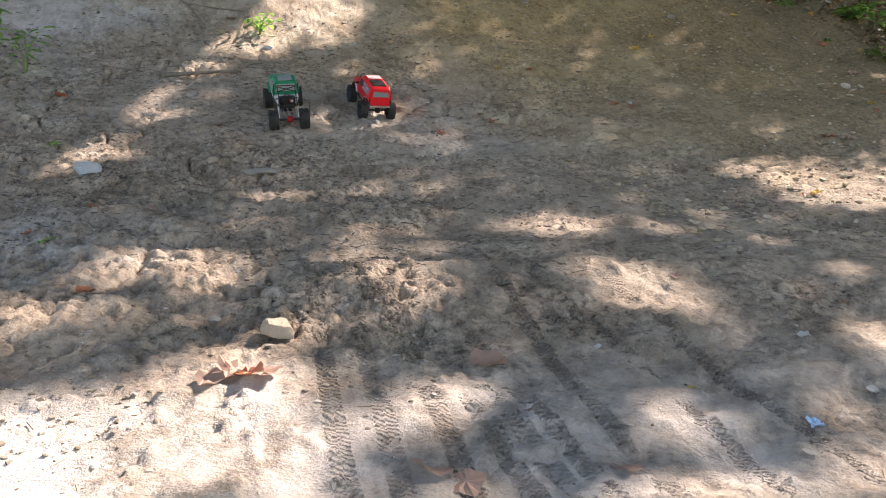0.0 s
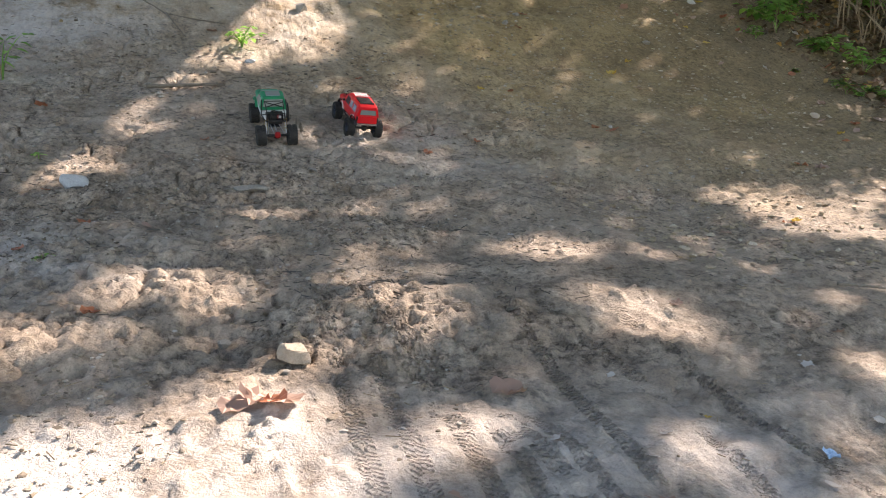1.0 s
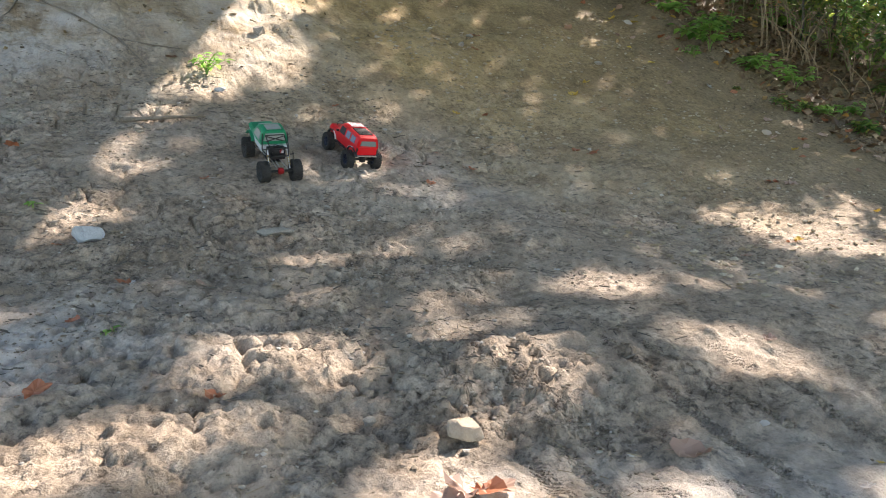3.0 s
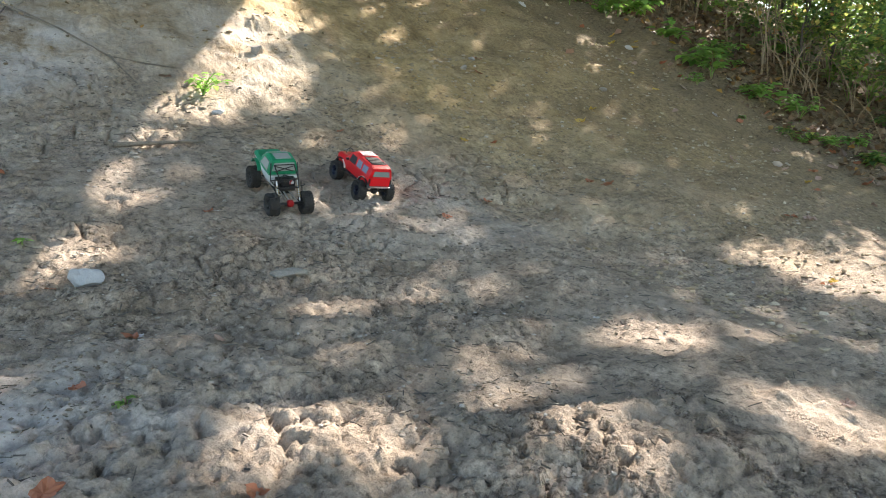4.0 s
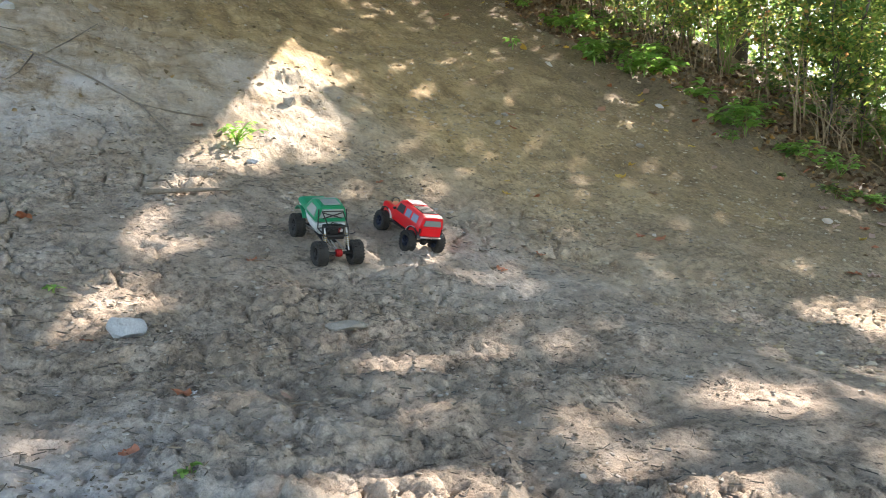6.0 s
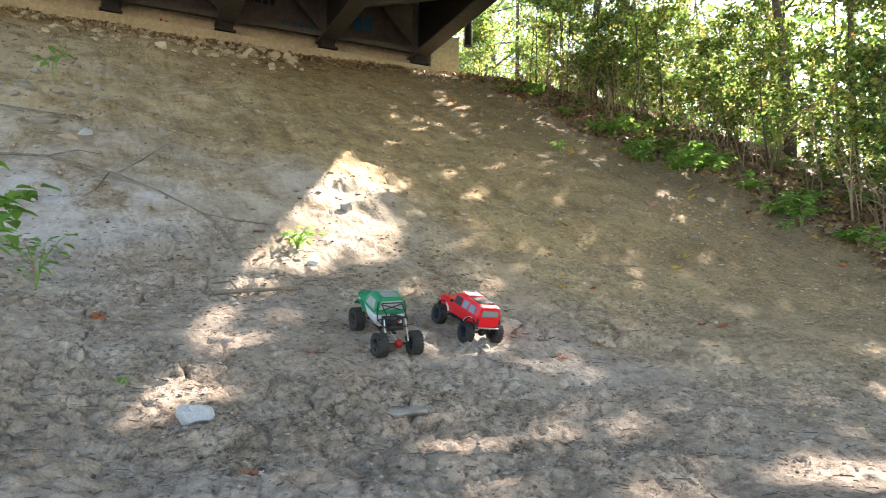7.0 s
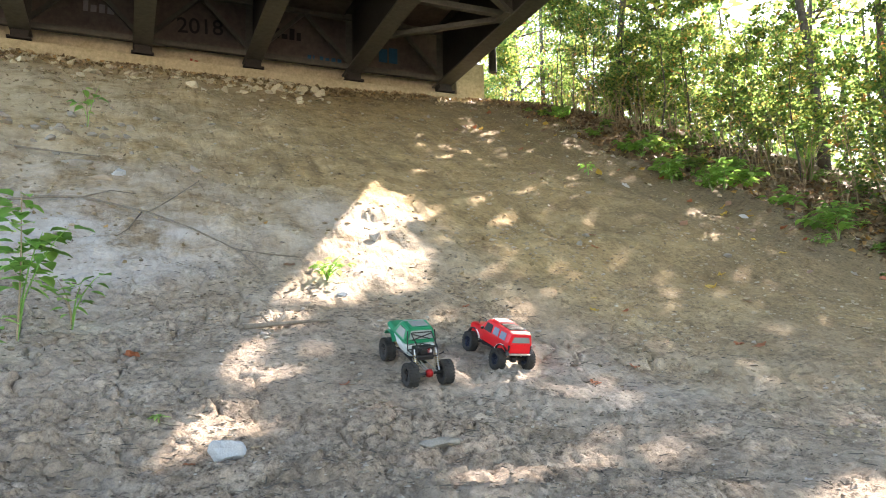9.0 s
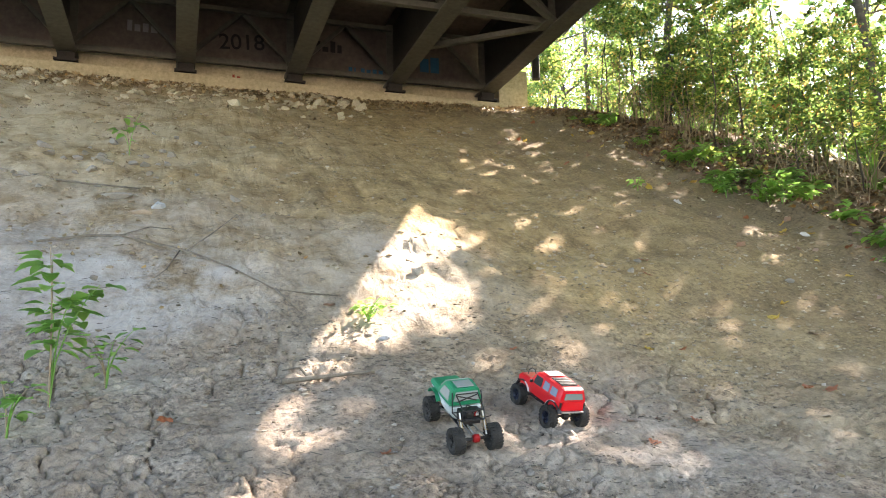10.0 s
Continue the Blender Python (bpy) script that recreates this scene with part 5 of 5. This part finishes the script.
carpet("leaf_litter", 12000, lambda r, n: (6.7 + np.abs(r.normal(0, 2.2, n)) + 0.35 * np.sin(np.arange(n)), r.uniform(3.5, 22, n)), 81, DEAD_LEAF, "brown leaf litter under the saplings", (0.05, 0.12))
carpet("bank_litter", 1700, lambda r, n: (r.uniform(-4.5, 7.2, n), 7.2 + 10.5 * r.uniform(0, 1, n) ** 0.8), 83, CREST_LEAF, "small curled brown leaves lying on the bare bank", (0.018, 0.06))
carpet("crest_litter", 2200, lambda r, n: (r.uniform(-5, 7, n), 18.4 - np.abs(r.normal(0, 0.8, n))), 82, CREST_LEAF, "dry leaves below the abutment", (0.05, 0.12))


TWIG = grained("grey_twig", (0.10, 0.08, 0.06), (0.26, 0.22, 0.17), 14, 0.9)


def twig(points, radius, label, side=None):
    t = thing("branch", pose(*points[0][:2], on_ground(*points[0][:2])), label, "branch")
    o = t.matrix_basis.translation
    def lie(pts):
        return [Vector((x, y, on_ground(x, y) + h)) - o for x, y, h in pts]
    part("stem", rod(lie(points), [radius * (1 - 0.6 * i / (len(points) - 1)) for i in range(len(points))], 7), TWIG, t, smooth=True)
    for s in side or ():
        part("side_twig", rod(lie(s), [radius * 0.6 * (1 - 0.6 * i / (len(s) - 1)) for i in range(len(s))], 6), TWIG, t, smooth=True)


twig([(-2.1, 8.56, 0.03), (-1.75, 8.58, 0.05), (-1.47, 8.54, 0.04), (-0.95, 8.21, 0.05), (-0.63, 7.98, 0.03), (-0.30, 7.70, 0.02), (-0.06, 7.66, 0.02), (0.18, 7.68, 0.01)], 0.012, "long thin dead branch lying across the bank",
     [[(-0.95, 8.21, 0.05), (-0.74, 8.52, 0.11), (-0.51, 8.86, 0.15), (-0.46, 8.76, 0.09)], [(-0.30, 7.70, 0.03), (-0.22, 7.56, 0.02), (-0.13, 7.41, 0.01)], [(-1.47, 8.54, 0.04), (-1.25, 8.72, 0.09), (-1.05, 8.8, 0.08)], [(-1.0, 8.24, 0.04), (-1.1, 7.98, 0.03), (-1.2, 7.86, 0.01)]])
twig([(-0.42, 6.32, 0.02), (-0.25, 6.34, 0.03), (0.0, 6.31, 0.025), (0.14, 6.33, 0.02)], 0.018, "short broken stick on the dirt", [[(-0.25, 6.34, 0.02), (-0.3, 6.42, 0.05), (-0.4, 6.48, 0.04)]])
twig([(0.58, 5.60, 0.01), (0.59, 5.68, 0.06)], 0.008, "short pale splintered stick standing in dirt")
twig([(-2.6, 10.2, 0.03), (-1.9, 10.05, 0.06), (-1.4, 9.9, 0.03)], 0.014, "thin dead branch on the bank")
twig([(1.0, 2.75, 0.01), (1.06, 2.74, 0.012)], 0.006, "small dark twig on dirt")
twig([(2.75, 2.9, 0.01), (2.9, 2.85, 0.02), (3.05, 2.83, 0.01)], 0.008, "thin twig lying on dirt")

blue = mesh_object("litter_scrap", *leaf_shape(301, 4, 0.8), grained("blue_scrap", (0.20, 0.38, 0.62), (0.45, 0.62, 0.8), 40, 0.5))
blue.matrix_basis = pose(1.55, 1.69, on_ground(1.55, 1.69) + 0.008, 10, 5, 30) @ Matrix.Scale(0.055, 4)
tagged(blue, "small crumpled pale blue wrapper scrap on dirt", "litter")


# ---- green plants ----


def plant(name, x, y, height, stems, per_stem, leaf, seed, mat, label, category="plant", spread=0.35, group=""):
    """Arching stems with broad folded leaves."""
    rng = np.random.default_rng(seed)
    t = thing(name, pose(x, y, on_ground(x, y) - 0.01), label, category, group)
    vs, fs, base = [], [], 0
    for k in range(stems):
        a, L = rng.uniform(0, math.tau), height * rng.uniform(0.6, 1.05)
        out = spread * rng.uniform(0.3, 1.0) * height
        pts = [Vector((out * f * f * math.cos(a), out * f * f * math.sin(a), L * f * (1 - 0.2 * f))) for f in (0, 0.3, 0.6, 0.85, 1.0)]
        part("stem", rod(pts, [0.006, 0.005, 0.004, 0.003, 0.0015], 5), STEM if k % 3 == 0 else mat, t)
        for j in range(per_stem):
            f = rng.uniform(0.35, 1.0)
            p = pts[min(4, int(f * 4))].lerp(pts[min(4, int(f * 4) + 1)], (f * 4) % 1)
            b, ls = rng.uniform(0, math.tau), leaf * rng.uniform(0.6, 1.15)
            d = Vector((math.cos(b), math.sin(b), rng.uniform(-0.35, 0.35))).normalized()
            s = d.cross(Vector((0, 0, 1))).normalized()
            u = s.cross(d)
            p = p + d * ls * 0.35
            rows = [(0, 0.0), (0.18, 0.26), (0.42, 0.36), (0.72, 0.24), (1.0, 0.0)]
            idx = len(vs)
            for q, w in rows:
                m = p + d * ls * q - u * ls * 0.22 * q * q
                vs += [m + s * ls * w + u * ls * w * 0.35, m, m - s * ls * w + u * ls * w * 0.35]
            for r in range(4):
                o = idx + r * 3
                fs += [(o, o + 1, o + 4, o + 3), (o + 1, o + 2, o + 5, o + 4)]
    mesh_object("foliage", vs, fs, mat, t, smooth=True)
    return t


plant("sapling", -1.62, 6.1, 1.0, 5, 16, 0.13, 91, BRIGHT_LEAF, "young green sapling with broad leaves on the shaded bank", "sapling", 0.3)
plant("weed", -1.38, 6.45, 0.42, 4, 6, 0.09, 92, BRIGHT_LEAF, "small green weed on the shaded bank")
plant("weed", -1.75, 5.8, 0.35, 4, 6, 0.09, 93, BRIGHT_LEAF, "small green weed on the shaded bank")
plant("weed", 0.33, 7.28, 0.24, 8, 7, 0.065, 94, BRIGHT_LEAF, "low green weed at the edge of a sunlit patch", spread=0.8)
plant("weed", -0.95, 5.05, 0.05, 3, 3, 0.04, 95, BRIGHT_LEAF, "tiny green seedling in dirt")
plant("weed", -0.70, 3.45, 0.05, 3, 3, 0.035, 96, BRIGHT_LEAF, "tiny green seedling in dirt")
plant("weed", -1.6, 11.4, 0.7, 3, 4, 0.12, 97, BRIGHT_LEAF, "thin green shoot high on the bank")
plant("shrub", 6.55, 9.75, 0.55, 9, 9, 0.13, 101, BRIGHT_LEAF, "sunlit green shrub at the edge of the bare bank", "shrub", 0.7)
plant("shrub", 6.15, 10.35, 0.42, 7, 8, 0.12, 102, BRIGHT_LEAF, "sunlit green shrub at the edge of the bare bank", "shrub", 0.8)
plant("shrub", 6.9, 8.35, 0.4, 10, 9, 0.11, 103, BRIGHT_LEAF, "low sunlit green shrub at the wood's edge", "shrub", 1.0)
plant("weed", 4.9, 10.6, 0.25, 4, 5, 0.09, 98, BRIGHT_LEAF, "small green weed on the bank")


def border():
    """Low growth along the edge of the bare bank."""
    rng = np.random.default_rng(55)
    masters = []
    for k in range(5):
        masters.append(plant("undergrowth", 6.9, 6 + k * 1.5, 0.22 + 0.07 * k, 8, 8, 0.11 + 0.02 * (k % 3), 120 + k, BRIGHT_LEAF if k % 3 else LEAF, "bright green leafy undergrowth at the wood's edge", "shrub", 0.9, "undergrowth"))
    for k in range(90):
        y = rng.uniform(4.2, 17.5)
        x = 6.3 + 0.12 * max(0, y - 9) + abs(rng.normal(0, 0.8)) + 0.35 * math.sin(y * 2.3)
        if k > 55:
            x += rng.uniform(0.8, 3.0)
        copy_thing(masters[k % 5], pose(x, y, on_ground(x, y) - 0.02, 0, 0, rng.uniform(0, 360)) @ Matrix.Scale(rng.uniform(0.35, 1.15) * (1 if k % 4 else 0.5), 4))
    # bushes standing behind the low growth
    bushes = [plant("bush", 9.0 + k, 7.5 + 3 * k, 1.3 + 0.4 * k, 13, 15, 0.11, 140 + k, LEAF, "dense green leafy bush at the wood's edge", "bush", 0.75, "bushes") for k in range(3)]
    for k in range(34):
        y = rng.uniform(5.5, 20)
        x = 8.6 + 0.05 * max(0, y - 8) + abs(rng.normal(0, 1.5))
        if shades(x, y, on_ground(x, y) + 1.4, 0.0):
            continue
        copy_thing(bushes[k % 3], pose(x, y, on_ground(x, y) - 0.03, 0, 0, rng.uniform(0, 360)) @ Matrix.Scale(rng.uniform(0.7, 1.25), 4))
    # dry brambles and grass stalks
    for k in range(150):
        y = rng.uniform(5, 18)
        x = 7.6 + 0.06 * max(0, y - 8) + abs(rng.normal(0, 1.0))
        a, L = rng.uniform(0, math.tau), rng.uniform(0.5, 1.5) * (1 if k % 3 else 1.9)
        b = thing("dry_stalk", pose(x, y, on_ground(x, y) - 0.02), "dry tan arching stalk at the wood's edge", "stalk", "dry stalks")
        o = rng.uniform(0.1, 0.9) * L
        part("stalk", rod([Vector((o * f * f * math.cos(a), o * f * f * math.sin(a), L * (f - 0.25 * f * f * o / L))) for f in (0, 0.3, 0.6, 0.85, 1)], [0.008, 0.007, 0.006, 0.004, 0.002], 5), STEM, b)
        if k % 2 == 0:
            part("side_stalk", rod([(0, 0, 0), (0.15 * math.sin(a), 0.1, 0.4 * L), (0.4 * math.sin(a), 0.25, 0.7 * L)], [0.006, 0.005, 0.002], 5), STEM, b)


border()

# ---- writing on the back wall, drain pipe ----


def writing(text, x, z, size, mat, label, slant=0.0):
    cu = bpy.data.curves.new("graffiti", "FONT")
    cu.body, cu.size, cu.extrude, cu.offset = text, size, 0.002, 0.004
    cu.materials.append(mat)
    ob = new("graffiti", cu)
    me = bpy.data.meshes.new_from_object(ob)
    bpy.data.objects.remove(ob)
    ob = new("graffiti", me)
    ob.matrix_basis = pose(x, SEAT_Y + z[1], SEAT_Z + z[0], 90, slant, 0)
    return tagged(ob, label, "graffiti")


BLACK_SPRAY = grained("black_spray", (0.012, 0.012, 0.014), (0.03, 0.03, 0.03), 6, 0.7)
RED_SPRAY = grained("red_spray", (0.30, 0.05, 0.03), (0.42, 0.08, 0.04), 6, 0.7)
BLUE_SPRAY = grained("blue_spray", (0.02, 0.10, 0.20), (0.04, 0.18, 0.32), 6, 0.7)
GREY_SPRAY = grained("grey_spray", (0.25, 0.25, 0.27), (0.35, 0.35, 0.36), 6, 0.7)
writing("2018", -0.25, (0.95, 0.45), 0.52, BLACK_SPRAY, "black spray-painted year on the dark wall", -4)


def bars(x, z, y, sizes, mat, label):
    t = thing("graffiti", pose(x, SEAT_Y + y, SEAT_Z + z), label, "graffiti")
    dx = 0.0
    for w, h in sizes:
        part("stroke", box((w, 0.006, h), (dx + w / 2, 0, h / 2), 0.001), mat, t)
        dx += w + 0.05
    return t


bars(2.75, 0.66, 0.455, [(0.09, 0.17), (0.03, 0.17)], BLUE_SPRAY, "blue spray-painted strokes on the wall")
bars(3.05, 0.66, 0.455, [(0.09, 0.17), (0.10, 0.15), (0.10, 0.17), (0.10, 0.16)], BLUE_SPRAY, "blue spray-painted strokes on the wall")
bars(0.05, 0.12, 0.296, [(0.05, 0.18), (0.07, 0.15)], RED_SPRAY, "red spray-painted strokes on pale concrete")
bars(0.45, 0.05, 0.296, [(0.06, 0.14), (0.10, 0.05), (0.05, 0.13)], RED_SPRAY, "red spray-painted strokes on pale concrete")
bars(-2.2, 1.15, 0.455, [(0.10, 0.25), (0.12, 0.16), (0.12, 0.2), (0.14, 0.16)], GREY_SPRAY, "faded grey spray-painted strokes on the wall")
bars(1.95, 1.15, 0.455, [(0.12, 0.25), (0.14, 0.12), (0.12, 0.28), (0.10, 0.2)], BLACK_SPRAY, "black spray-painted strokes on the wall")
bars(4.55, 0.9, 0.455, [(0.22, 0.35), (0.22, 0.4)], BLUE_SPRAY, "blue spray-painted patch on the wall")

pipe = thing("drain_pipe", pose(RIGHT + 0.25, SEAT_Y - 0.2, SEAT_Z + 0.75), "short dark drain pipe hanging beside the bridge girder", "pipe")
part("pipe_body", rod([(0, 0, 0), (0, 0, 1.1)], 0.10, 14), DARK_STEEL, pipe)
part("pipe_collar", rod([(0, 0, 0.95), (0, 0, 1.05)], 0.13, 14), DARK_STEEL, pipe)
